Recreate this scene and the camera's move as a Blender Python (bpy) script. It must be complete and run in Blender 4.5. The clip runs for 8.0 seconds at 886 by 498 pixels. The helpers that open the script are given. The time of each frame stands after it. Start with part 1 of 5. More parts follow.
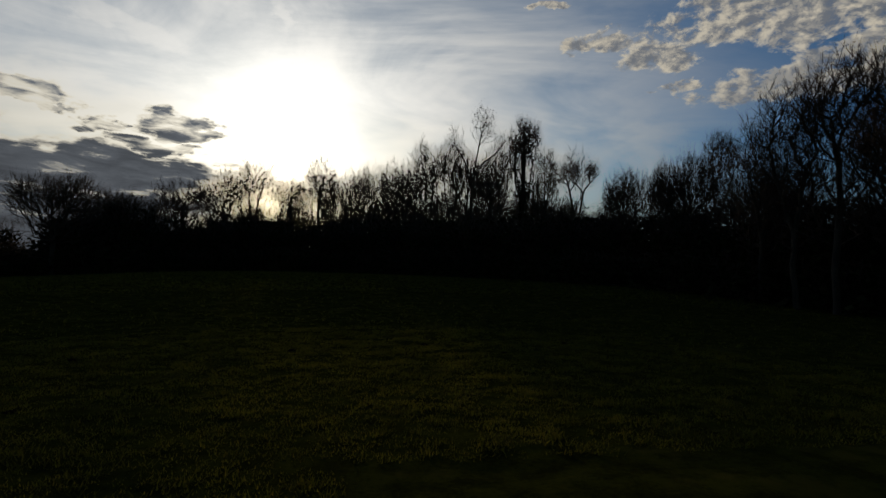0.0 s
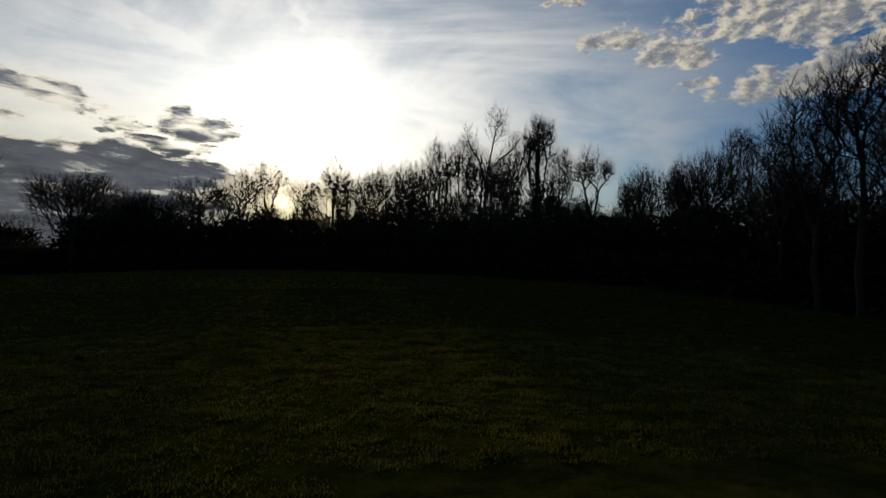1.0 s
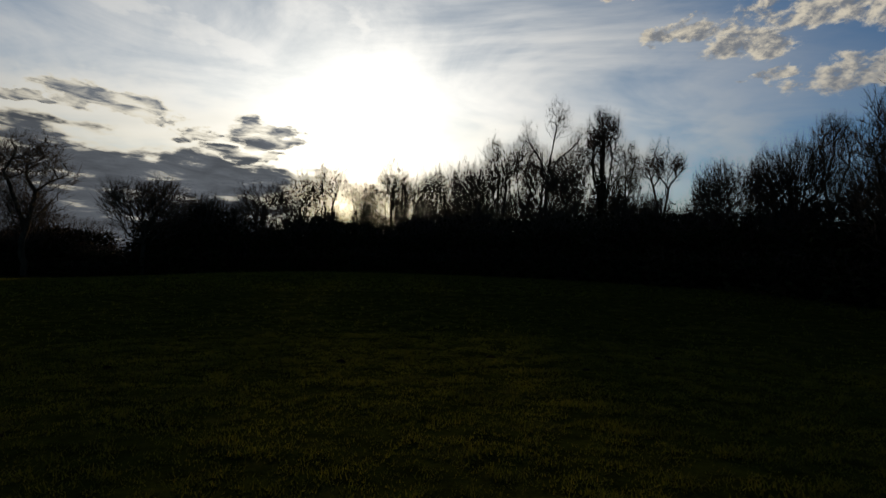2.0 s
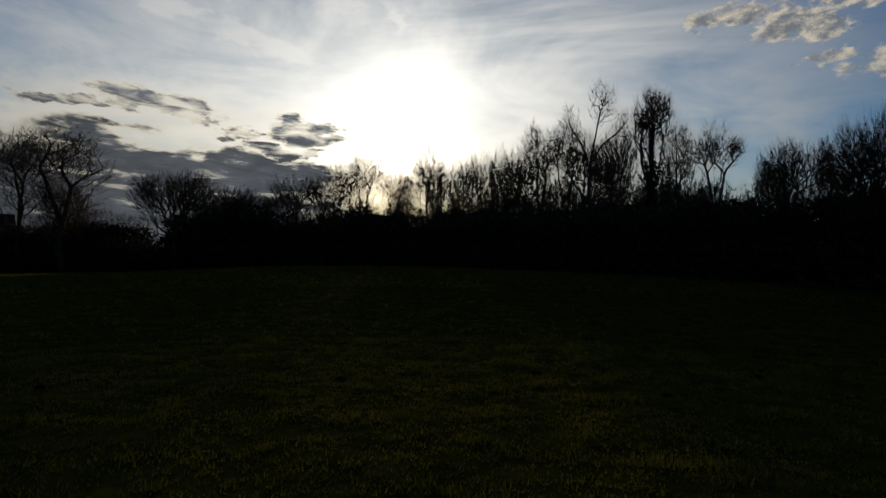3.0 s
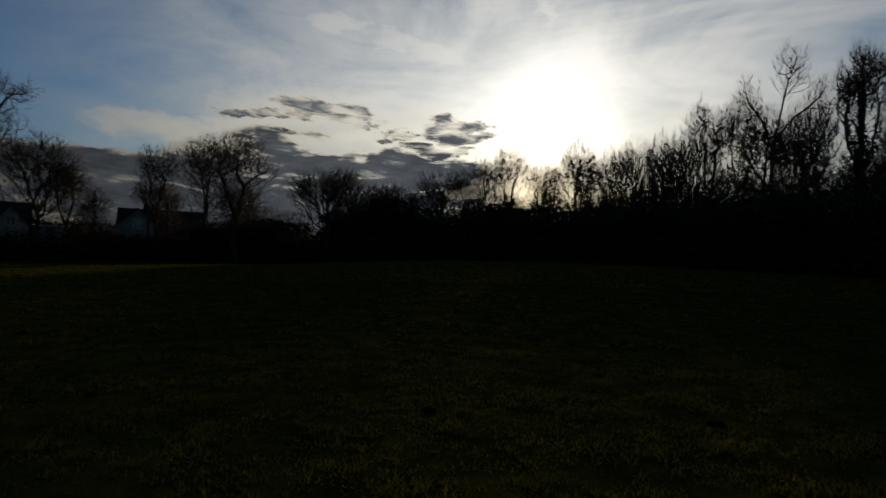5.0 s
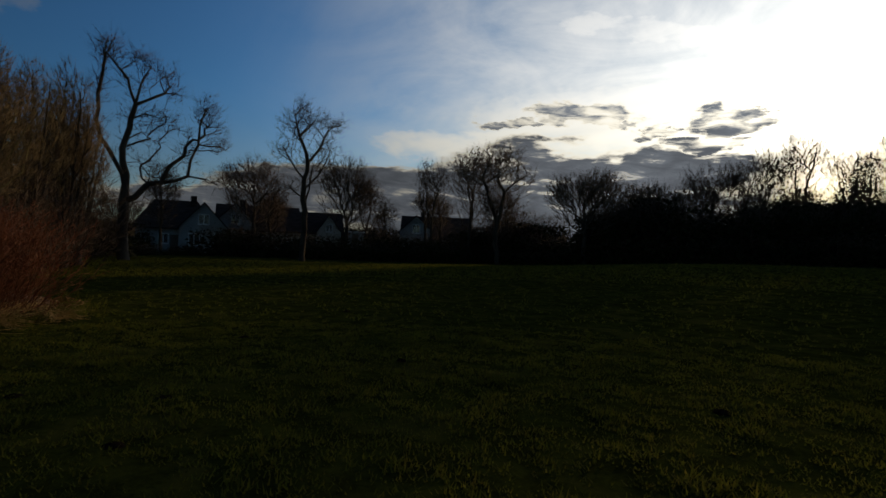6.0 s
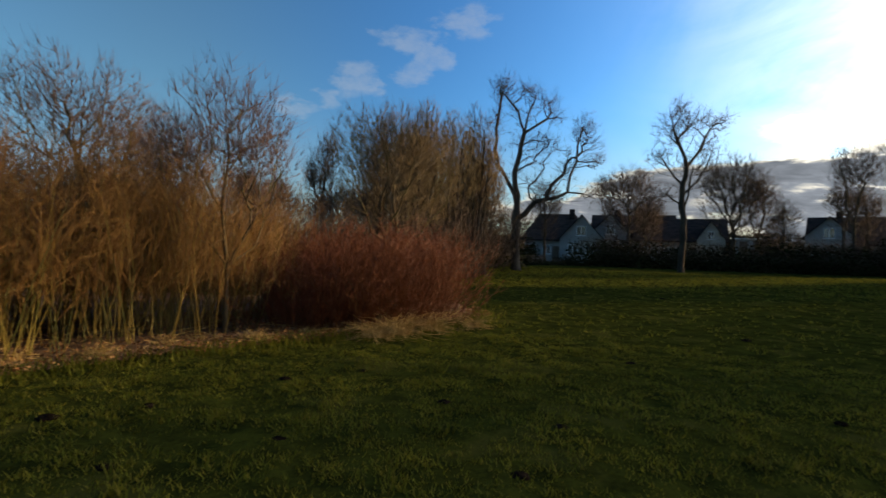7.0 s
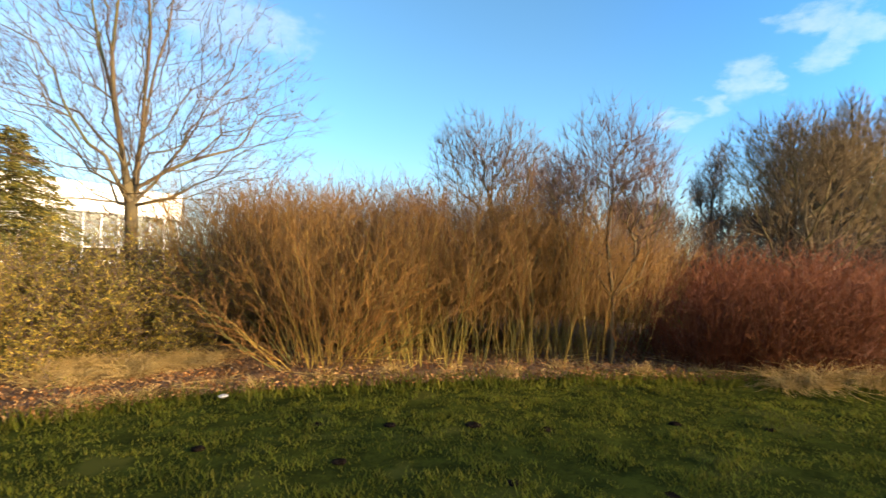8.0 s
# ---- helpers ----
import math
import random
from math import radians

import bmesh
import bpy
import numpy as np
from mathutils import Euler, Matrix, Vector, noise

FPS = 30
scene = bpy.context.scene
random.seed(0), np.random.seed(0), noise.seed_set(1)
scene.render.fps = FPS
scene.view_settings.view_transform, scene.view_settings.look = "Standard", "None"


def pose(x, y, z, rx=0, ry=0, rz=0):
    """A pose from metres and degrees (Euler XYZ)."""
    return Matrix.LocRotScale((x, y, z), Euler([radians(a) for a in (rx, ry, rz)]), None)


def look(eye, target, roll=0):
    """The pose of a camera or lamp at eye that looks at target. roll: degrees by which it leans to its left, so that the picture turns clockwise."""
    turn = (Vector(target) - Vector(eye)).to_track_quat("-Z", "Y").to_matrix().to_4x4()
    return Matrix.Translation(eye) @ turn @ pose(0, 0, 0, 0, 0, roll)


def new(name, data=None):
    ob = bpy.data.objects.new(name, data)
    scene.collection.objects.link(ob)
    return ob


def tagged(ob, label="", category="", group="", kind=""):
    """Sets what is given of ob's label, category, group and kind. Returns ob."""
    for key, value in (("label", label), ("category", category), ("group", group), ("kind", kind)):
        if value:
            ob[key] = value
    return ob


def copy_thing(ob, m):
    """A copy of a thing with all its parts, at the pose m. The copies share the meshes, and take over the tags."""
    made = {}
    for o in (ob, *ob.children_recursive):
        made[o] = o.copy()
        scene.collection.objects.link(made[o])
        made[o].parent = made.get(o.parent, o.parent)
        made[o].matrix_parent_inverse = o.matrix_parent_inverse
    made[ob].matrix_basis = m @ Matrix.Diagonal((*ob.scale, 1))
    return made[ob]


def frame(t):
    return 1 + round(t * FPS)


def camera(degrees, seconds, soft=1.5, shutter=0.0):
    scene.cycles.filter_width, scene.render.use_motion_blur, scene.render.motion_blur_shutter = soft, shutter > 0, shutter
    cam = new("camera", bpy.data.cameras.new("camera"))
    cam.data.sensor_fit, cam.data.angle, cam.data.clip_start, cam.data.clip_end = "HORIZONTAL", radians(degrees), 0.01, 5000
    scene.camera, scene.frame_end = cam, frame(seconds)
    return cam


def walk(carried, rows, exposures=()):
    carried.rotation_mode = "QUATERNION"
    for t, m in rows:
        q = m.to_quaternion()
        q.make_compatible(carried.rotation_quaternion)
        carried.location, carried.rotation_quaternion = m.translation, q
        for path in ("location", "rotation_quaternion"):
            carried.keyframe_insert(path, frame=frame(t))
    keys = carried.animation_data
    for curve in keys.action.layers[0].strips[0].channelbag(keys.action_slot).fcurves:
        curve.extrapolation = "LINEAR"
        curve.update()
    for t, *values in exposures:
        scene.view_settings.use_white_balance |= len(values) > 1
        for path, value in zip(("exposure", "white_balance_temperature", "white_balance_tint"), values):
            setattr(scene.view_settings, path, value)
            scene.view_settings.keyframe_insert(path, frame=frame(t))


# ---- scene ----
cam = camera(79.54, 8.0, soft=1.5, shutter=0.1)
PATH = [
    (0.0, pose(-0.000, -0.000, 1.838, 92.22, -1.49, 0.00)),
    (0.5, pose(0.046, 0.043, 1.885, 92.21, -1.51, 0.23)),
    (1.0, pose(0.142, 0.197, 1.852, 92.06, -1.64, 1.59)),
    (1.5, pose(0.148, 0.676, 1.848, 92.23, -1.65, 4.53)),
    (3.0, pose(-0.102, 4.037, 1.791, 91.36, -1.33, 12.03)),
    (3.5, pose(-0.154, 5.058, 1.707, 90.87, -1.17, 12.02)),
    (4.0, pose(-0.170, 5.801, 1.684, 90.72, -1.19, 9.96)),
    (4.2, pose(-0.182, 6.043, 1.706, 90.87, -1.03, 8.91)),
    (5.3, pose(-0.419, 6.334, 1.767, 90.06, -2.24, 39.41)),
    (5.5, pose(-0.442, 6.276, 1.720, 89.86, -2.35, 46.12)),
    (6.0, pose(-0.488, 6.070, 1.567, 89.94, -2.13, 54.73)),
    (6.5, pose(-0.723, 6.036, 1.643, 89.78, -2.04, 70.77)),
    (7.0, pose(-0.970, 6.003, 1.777, 89.57, -1.37, 93.39)),
    (7.5, pose(-1.019, 5.970, 1.953, 89.73, -1.08, 114.32)),
    (7.7, pose(-1.007, 5.949, 1.967, 89.81, -1.03, 120.79)),
    (8.0, pose(-0.965, 5.938, 1.987, 90.97, -0.81, 132.79)),
]
EXPOSURES = [(0.0, -2.12), (0.7, -2.05), (1.1, -1.8), (1.7, -1.85), (3.0, -2.05), (3.5, -2.24), (4.2, -2.35), (5.3, -2.15), (6.0, -1.5), (6.5, -0.8), (7.0, 0.35), (7.5, 1.2), (8.0, 1.6)]
walk(cam, PATH, EXPOSURES)

# ---- sky, clouds and sun ----
SUN_AZ, SUN_EL = radians(17.6), radians(11.5)
SUN_DIR = Vector((-math.sin(SUN_AZ) * math.cos(SUN_EL), math.cos(SUN_AZ) * math.cos(SUN_EL), math.sin(SUN_EL)))
SKY_STRENGTH = 0.07


class Nodes:
    """Short hand for wiring shader nodes."""

    def __init__(self, tree):
        self.tree = tree
        tree.nodes.clear()

    def add(self, kind, **settings):
        n = self.tree.nodes.new(kind)
        for key, value in settings.items():
            setattr(n, key, value)
        return n

    def put(self, value, socket):
        if isinstance(value, bpy.types.NodeSocket):
            self.tree.links.new(value, socket)
        elif value is not None:
            socket.default_value = value

    def math(self, op, a, b=None, c=None, clamp=False):
        n = self.add("ShaderNodeMath", operation=op, use_clamp=clamp)
        for i, v in enumerate((a, b, c)):
            self.put(v, n.inputs[i])
        return n.outputs[0]

    def mul(self, *values):
        out = values[0]
        for v in values[1:]:
            out = self.math("MULTIPLY", out, v)
        return out

    def plus(self, *values):
        out = values[0]
        for v in values[1:]:
            out = self.math("ADD", out, v)
        return out

    def step(self, x, low, high, a=0.0, b=1.0):
        n = self.add("ShaderNodeMapRange", interpolation_type="SMOOTHSTEP")
        for i, v in enumerate((x, low, high, a, b)):
            self.put(v, n.inputs[i])
        return n.outputs[0]

    def bell(self, x, middle, width):
        d = self.math("DIVIDE", self.math("SUBTRACT", x, middle), width)
        return self.math("POWER", math.e, self.mul(d, d, -1.0))

    def vec(self, x, y, z=0.0):
        n = self.add("ShaderNodeCombineXYZ")
        for i, v in enumerate((x, y, z)):
            self.put(v, n.inputs[i])
        return n.outputs[0]

    def noise(self, vector, scale, detail=4.0, rough=0.55, distort=0.0):
        n = self.add("ShaderNodeTexNoise")
        self.put(vector, n.inputs["Vector"])
        n.inputs["Scale"].default_value, n.inputs["Detail"].default_value = scale, detail
        n.inputs["Roughness"].default_value, n.inputs["Distortion"].default_value = rough, distort
        return n.outputs["Fac"]

    def mix(self, fac, a, b, kind="MIX"):
        n = self.add("ShaderNodeMix", data_type="RGBA", blend_type=kind)
        self.put(fac, n.inputs[0])
        for socket, v in ((n.inputs[6], a), (n.inputs[7], b)):
            self.put((*v, 1.0) if isinstance(v, tuple) else v, socket)
        return n.outputs[2]


def build_sky():
    world = bpy.data.worlds.new("sky")
    scene.world = world
    world.use_nodes = True
    n = Nodes(world.node_tree)
    sky = n.add("ShaderNodeTexSky", sky_type="NISHITA", sun_disc=False, sun_elevation=SUN_EL, sun_rotation=-SUN_AZ,
                air_density=1.0, dust_density=0.6, ozone_density=2.2)
    way = n.add("ShaderNodeTexCoord").outputs["Generated"]
    xyz = n.add("ShaderNodeSeparateXYZ")
    n.put(way, xyz.inputs[0])
    x, y, z = xyz.outputs
    az = n.math("MULTIPLY", n.math("ARCTAN2", n.math("MULTIPLY", x, -1.0), y), 57.2958)
    el = n.math("MULTIPLY", n.math("ARCSINE", z), 57.2958)
    dot = n.add("ShaderNodeVectorMath", operation="DOT_PRODUCT")
    n.put(way, dot.inputs[0])
    dot.inputs[1].default_value = SUN_DIR
    off = n.math("MULTIPLY", n.math("ARCCOSINE", dot.outputs["Value"]), 57.2958)

    # a saturated evening blue, hazier and brighter towards the sun
    tint = n.mix(1.0, sky.outputs[0], n.mix(n.step(off, 20.0, 62.0), (0.92, 0.98, 1.0), n.mix(n.step(el, 3.0, 16.0), (0.78, 0.92, 1.10), n.mix(n.step(off, 72.0, 102.0), (0.46, 0.94, 1.38), (0.70, 1.0, 1.10)))), "MULTIPLY")
    haze = n.add("ShaderNodeVectorMath", operation="SCALE")
    n.put(tint, haze.inputs[0])
    n.put(n.mul(n.step(off, 85.0, 18.0, 1.6, 3.4), n.step(el, 60.0, 28.0, 0.7, 1.0)), haze.inputs["Scale"])
    # the sky seen through thin high cloud, brightest about the sun
    flat = n.vec(n.math("DIVIDE", x, n.plus(z, 0.22)), n.math("DIVIDE", y, n.plus(z, 0.22)))
    turn = n.add("ShaderNodeMapping")
    n.put(flat, turn.inputs["Vector"])
    turn.inputs["Rotation"].default_value = (0, 0, radians(-34))
    turn.inputs["Scale"].default_value = (0.55, 1.15, 1.0)
    streak = n.plus(n.mul(n.noise(turn.outputs[0], 1.2, 7.0, 0.58, 1.3), 0.6), n.mul(n.noise(flat, 1.9, 8.0, 0.6, 0.9), 0.4))
    veil = n.mul(n.step(streak, 0.34, 0.62), n.step(off, 60.0, 16.0), n.step(el, 5.0, 15.0, 0.5, 1.0), n.step(el, 52.0, 28.0))

    # ragged outlines: every patch of cloud is bent by two sizes of swirl
    swirl = n.vec(n.mul(az, 0.16), n.mul(el, 0.30))
    far_az, far_el = az, el
    bend_a = n.mul(n.math("SUBTRACT", n.noise(swirl, 1.1, 5.0, 0.58), 0.5), 12.0)
    bend_e = n.mul(n.math("SUBTRACT", n.noise(n.vec(n.mul(el, 0.33), n.mul(az, 0.14), 3.0), 1.2, 5.0, 0.56), 0.5), 5.5)
    az, el = n.plus(az, bend_a), n.plus(el, bend_e)

    def lobe(az0, el0, wide, tall, lean=0.0):
        """A rounded patch of sky: one in its middle, zero at its rim, less beyond."""
        da = n.math("SUBTRACT", az, az0)
        de = n.math("SUBTRACT", n.math("SUBTRACT", el, el0), n.mul(da, lean))
        return n.math("SUBTRACT", 1.0, n.plus(n.math("POWER", n.mul(da, 1.0 / wide), 2.0), n.math("POWER", n.mul(de, 1.0 / tall), 2.0)))

    def most(lobes):
        out = lobe(*lobes[0])
        for one in lobes[1:]:
            out = n.math("MAXIMUM", out, lobe(*one))
        return out

    # a creamy haze over the low banks, a bright patch above them
    cream = n.step(n.plus(most([(36.0, 13.6, 20.0, 4.2), (24.0, 10.0, 10.0, 4.5), (50.0, 11.0, 13.0, 2.2)]), n.mul(n.math("SUBTRACT", streak, 0.5), 3.0)), -0.3, 0.9)
    patch = n.step(n.plus(most([(40.0, 22.3, 5.5, 1.6, 0.12), (17.5, 24.5, 2.4, 3.0), (31.0, 20.5, 9.0, 1.6, 0.2)]), n.mul(n.math("SUBTRACT", streak, 0.5), 4.0)), -0.2, 1.0)
    veil = n.math("MAXIMUM", veil, n.math("MAXIMUM", n.mul(cream, 0.95), n.mul(patch, 0.8)))
    pale = n.add("ShaderNodeVectorMath", operation="SCALE")
    n.put(n.mix(n.step(el, 9.0, 19.0), (1.06, 0.97, 0.78), (1.02, 0.99, 0.93)), pale.inputs[0])
    n.put(n.step(off, 62.0, 6.0, 12.0, 44.0), pale.inputs["Scale"])
    colour = n.mix(n.mul(veil, 0.8), haze.outputs[0], pale.outputs[0])
    glow = n.plus(n.mul(n.bell(off, 0.0, 6.0), 52.0), n.mul(n.bell(off, 0.0, 12.0), 22.0), n.mul(n.bell(off, 0.0, 32.0), 8.0))
    lit = n.add("ShaderNodeVectorMath", operation="SCALE")
    n.put(n.mul(glow, n.step(streak, 0.25, 0.7, 0.55, 1.3), n.step(el, 2.0, 11.0, 0.6, 1.0)), lit.inputs["Scale"])
    n.put(n.mix(n.step(el, 5.0, 12.5), (1.0, 0.70, 0.34), (1.0, 0.965, 0.87)), lit.inputs[0])
    colour = n.mix(1.0, colour, lit.outputs[0], "ADD")

    # dark low banks of cloud beside the sun, with bright rims and slits
    slope = n.math("SUBTRACT", far_el, n.mul(far_az, 0.05))
    band = n.vec(n.mul(far_az, 0.085), n.mul(slope, 0.42))
    puff = n.plus(n.mul(n.noise(band, 1.35, 8.0, 0.6, 0.35), 0.55), n.mul(n.noise(n.vec(n.mul(far_az, 0.10), n.mul(slope, 0.40)), 3.2, 7.0, 0.58, 0.5), 0.45))
    alone = most([(26.8, 12.9, 4.0, 1.25), (32.8, 12.2, 2.3, 0.95), (41.0, 14.3, 5.4, 1.2, 0.03), (37.6, 13.3, 3.0, 0.55), (28.4, 11.0, 4.2, 0.65), (47.0, 13.2, 4.0, 0.5)])
    bank = most([(41.0, 8.6, 15.0, 2.6, 0.04), (31.0, 8.4, 9.5, 2.3, 0.02), (54.0, 7.0, 13.0, 2.0), (45.0, 3.0, 26.0, 5.0), (34.0, 7.0, 12.0, 2.6), (66.0, 5.6, 12.0, 3.2), (78.0, 3.5, 10.0, 2.4)])
    grain = n.math("SUBTRACT", puff, 0.5)
    thick = n.plus(n.math("MAXIMUM", n.math("MINIMUM", n.mul(alone, 1.5), 0.6), n.mul(n.math("MINIMUM", bank, 0.7), 1.5)), n.mul(grain, 4.8), -0.16)
    rim = n.add("ShaderNodeVectorMath", operation="SCALE")
    rim.inputs[0].default_value = (1.0, 0.93, 0.76)
    n.put(n.step(off, 50.0, 9.0, 9.0, 46.0), rim.inputs["Scale"])
    grey = n.add("ShaderNodeVectorMath", operation="SCALE")
    grey.inputs[0].default_value = (0.88, 0.97, 1.10)
    n.put(n.mul(n.step(off, 50.0, 9.0, 2.6, 5.2), n.step(puff, 0.35, 0.68, 1.5, 0.75), n.step(el, 11.0, 15.0, 1.0, 2.0)), grey.inputs["Scale"])
    body = n.mix(n.step(thick, 0.02, 0.7), rim.outputs[0], grey.outputs[0])
    colour = n.mix(n.mul(n.step(thick, -0.4, 0.32), n.step(n.math("MAXIMUM", alone, bank), -0.8, -0.1)), colour, body)

    # fair-weather heaps away from the sun, and small wisps
    puffs = n.vec(n.mul(far_az, 0.13), n.mul(far_el, 0.2))
    heap = n.plus(n.mul(n.noise(puffs, 2.6, 9.0, 0.62, 0.4), 0.6), n.mul(n.noise(puffs, 6.5, 8.0, 0.68, 0.3), 0.4))
    lump = n.math("SUBTRACT", heap, 0.5)
    there = most([(-29.0, 24.6, 7.0, 2.8), (-22.0, 21.4, 4.2, 1.5), (-16.0, 22.6, 3.6, 1.0), (-38.0, 23.5, 8.0, 4.0), (-34.0, 18.0, 8.6, 2.0, -0.10), (-43.0, 18.5, 9.0, 3.4), (-10.2, 26.3, 1.7, 0.6), (-24.0, 18.6, 2.0, 0.7)])
    full = n.plus(n.math("MINIMUM", there, 0.6), n.mul(lump, 5.0), -0.10)
    # sunlit on the side that faces the sun, grey on the other
    aside = n.vec(n.plus(n.mul(far_az, 0.13), 0.10), n.plus(n.mul(far_el, 0.2), 0.07))
    facing = n.math("SUBTRACT", heap, n.plus(n.mul(n.noise(aside, 2.6, 9.0, 0.62, 0.4), 0.6), n.mul(n.noise(aside, 6.5, 8.0, 0.68, 0.3), 0.4)))
    lightness = n.mul(n.step(n.plus(facing, n.mul(n.step(full, 0.1, 0.9), -0.06)), -0.10, 0.10), n.step(far_el, 13.0, 21.0, 0.55, 1.0))
    shade = n.mix(lightness, (9.0, 9.6, 10.6), (34.0, 30.5, 24.0))
    colour = n.mix(n.mul(n.step(full, -0.35, 0.5), n.step(there, -0.9, 0.0), 0.92), colour, shade)
    wisps = most([(96.4, 19.4, 2.0, 2.8), (91.0, 22.6, 2.6, 1.8), (98.2, 21.4, 3.0, 1.3), (102.8, 16.4, 2.0, 1.9), (110.3, 13.9, 2.8, 0.8), (105.6, 14.6, 1.8, 0.8), (170.0, 15.0, 18.0, 6.0), (160.0, 8.0, 9.0, 3.0), (155.0, 22.0, 8.0, 3.0)])
    soft = n.step(n.plus(n.math("MINIMUM", wisps, 0.7), n.mul(lump, 3.4), -0.15), -0.8, 1.2)
    colour = n.mix(n.mul(soft, 0.42), colour, (5.0, 5.6, 6.4))

    back = n.add("ShaderNodeBackground")
    n.put(colour, back.inputs[0])
    back.inputs[1].default_value = SKY_STRENGTH
    n.put(back.outputs[0], n.add("ShaderNodeOutputWorld").inputs[0])


build_sky()
sun = new("sun", bpy.data.lights.new("sun", "SUN"))
sun.data.energy, sun.data.angle, sun.data.color = 5.0, radians(0.6), (1.0, 0.71, 0.36)
sun.matrix_basis = look((0, 0, 0), -SUN_DIR)


# ---- materials ----
def surface(name, dark, light, scale=3.0, rough=0.8, bump=0.3, fine=30.0, vary=0.0, third=None, third_at=0.62, metal=0.0, stretch=(1, 1, 1), reach=0.02, gloss=0.3):
    """Two colours mixed by coarse and fine grain, with relief; vary: how far copies differ; third: patches of a third colour."""
    m = bpy.data.materials.new(name)
    m.use_nodes = True
    n = Nodes(m.node_tree)
    place = n.add("ShaderNodeMapping")
    n.put(n.add("ShaderNodeTexCoord").outputs["Object"], place.inputs["Vector"])
    place.inputs["Scale"].default_value = stretch
    where = place.outputs[0]
    coarse, grain = n.noise(where, scale, 4.0), n.noise(where, fine, 6.0, 0.65)
    blend = n.step(n.plus(n.mul(coarse, 0.6), n.mul(grain, 0.4)), 0.36, 0.64)
    colour = n.mix(blend, dark, light)
    if third:
        colour = n.mix(n.step(n.noise(where, scale * 0.37, 5.0), third_at - 0.05, third_at + 0.05), colour, third)
    if vary:
        chance = n.add("ShaderNodeObjectInfo").outputs["Random"]
        tone = n.add("ShaderNodeHueSaturation")
        n.put(n.step(chance, 0.0, 1.0, 0.5 - vary * 0.05, 0.5 + vary * 0.05), tone.inputs["Hue"])
        n.put(n.step(n.math("FRACT", n.mul(chance, 7.31)), 0.0, 1.0, 1.0 - vary, 1.0 + vary), tone.inputs["Value"])
        n.put(colour, tone.inputs["Color"])
        colour = tone.outputs[0]
    shader = n.add("ShaderNodeBsdfPrincipled")
    n.put(colour, shader.inputs["Base Color"])
    n.put(n.step(grain, 0.2, 0.8, rough - 0.08, min(1.0, rough + 0.08)), shader.inputs["Roughness"])
    shader.inputs["Metallic"].default_value = metal
    shader.inputs["Specular IOR Level"].default_value = gloss
    if bump:
        relief = n.add("ShaderNodeBump")
        relief.inputs["Strength"].default_value, relief.inputs["Distance"].default_value = bump, reach
        n.put(n.plus(grain, n.mul(coarse, 0.7)), relief.inputs["Height"])
        n.put(relief.outputs[0], shader.inputs["Normal"])
    n.put(shader.outputs[0], n.add("ShaderNodeOutputMaterial").inputs[0])
    return m


def island_surface(name, colours, rough=0.75, gloss=0.25, let_through=0.0):
    """For leaves and blades: every loose piece takes its own tone."""
    m = bpy.data.materials.new(name)
    m.use_nodes = True
    n = Nodes(m.node_tree)
    ramp = n.add("ShaderNodeValToRGB")
    n.put(n.add("ShaderNodeNewGeometry").outputs["Random Per Island"], ramp.inputs[0])
    for i, c in enumerate(colours):
        e = ramp.color_ramp.elements[i] if i < 2 else ramp.color_ramp.elements.new(0.5)
        e.color = (*c, 1.0)
    for i, e in enumerate(ramp.color_ramp.elements):
        e.position = i / (len(colours) - 1)
    patch = n.noise(n.add("ShaderNodeTexCoord").outputs["Object"], 0.9, 4.0)
    colour = n.mix(1.0, ramp.outputs[0], n.mix(n.step(patch, 0.35, 0.65), (0.72, 0.74, 0.70), (1.15, 1.1, 1.0)), "MULTIPLY")
    shader = n.add("ShaderNodeBsdfPrincipled")
    n.put(colour, shader.inputs["Base Color"])
    shader.inputs["Roughness"].default_value, shader.inputs["Specular IOR Level"].default_value = rough, gloss
    out = shader.outputs[0]
    if let_through:
        thin = n.add("ShaderNodeBsdfTranslucent")
        n.put(colour, thin.inputs[0])
        both = n.add("ShaderNodeMixShader")
        both.inputs[0].default_value = let_through
        n.put(out, both.inputs[1])
        n.put(thin.outputs[0], both.inputs[2])
        out = both.outputs[0]
    n.put(out, n.add("ShaderNodeOutputMaterial").inputs[0])
    return m


BARK = surface("bark_grey_brown", (0.030, 0.024, 0.018), (0.090, 0.070, 0.050), 2.0, 0.95, 0.6, 22.0, 0.15, stretch=(1, 1, 0.25), gloss=0.1)
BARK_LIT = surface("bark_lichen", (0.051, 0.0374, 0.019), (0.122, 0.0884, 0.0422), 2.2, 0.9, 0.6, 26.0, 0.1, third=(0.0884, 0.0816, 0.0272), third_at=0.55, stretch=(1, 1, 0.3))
TWIG = surface("twig_brown", (0.050, 0.034, 0.024), (0.10, 0.072, 0.050), 1.5, 0.9, 0.0, 9.0, 0.2, gloss=0.1)
TWIG_OLIVE = surface("twig_olive_brown", (0.080, 0.054, 0.022), (0.165, 0.112, 0.048), 1.5, 0.85, 0.0, 9.0, 0.15)
TWIG_RED = surface("twig_reddish", (0.0646, 0.0374, 0.0286), (0.122, 0.0762, 0.0544), 1.5, 0.85, 0.0, 9.0, 0.12)
ROD = surface("willow_rod", (0.095, 0.067, 0.011), (0.245, 0.175, 0.034), 1.4, 0.65, 0.15, 8.0, 0.18, third=(0.088, 0.088, 0.020), third_at=0.56)
ROD_TIP = surface("willow_tip", (0.095, 0.045, 0.0085), (0.205, 0.102, 0.020), 1.2, 0.75, 0.0, 7.0, 0.18)
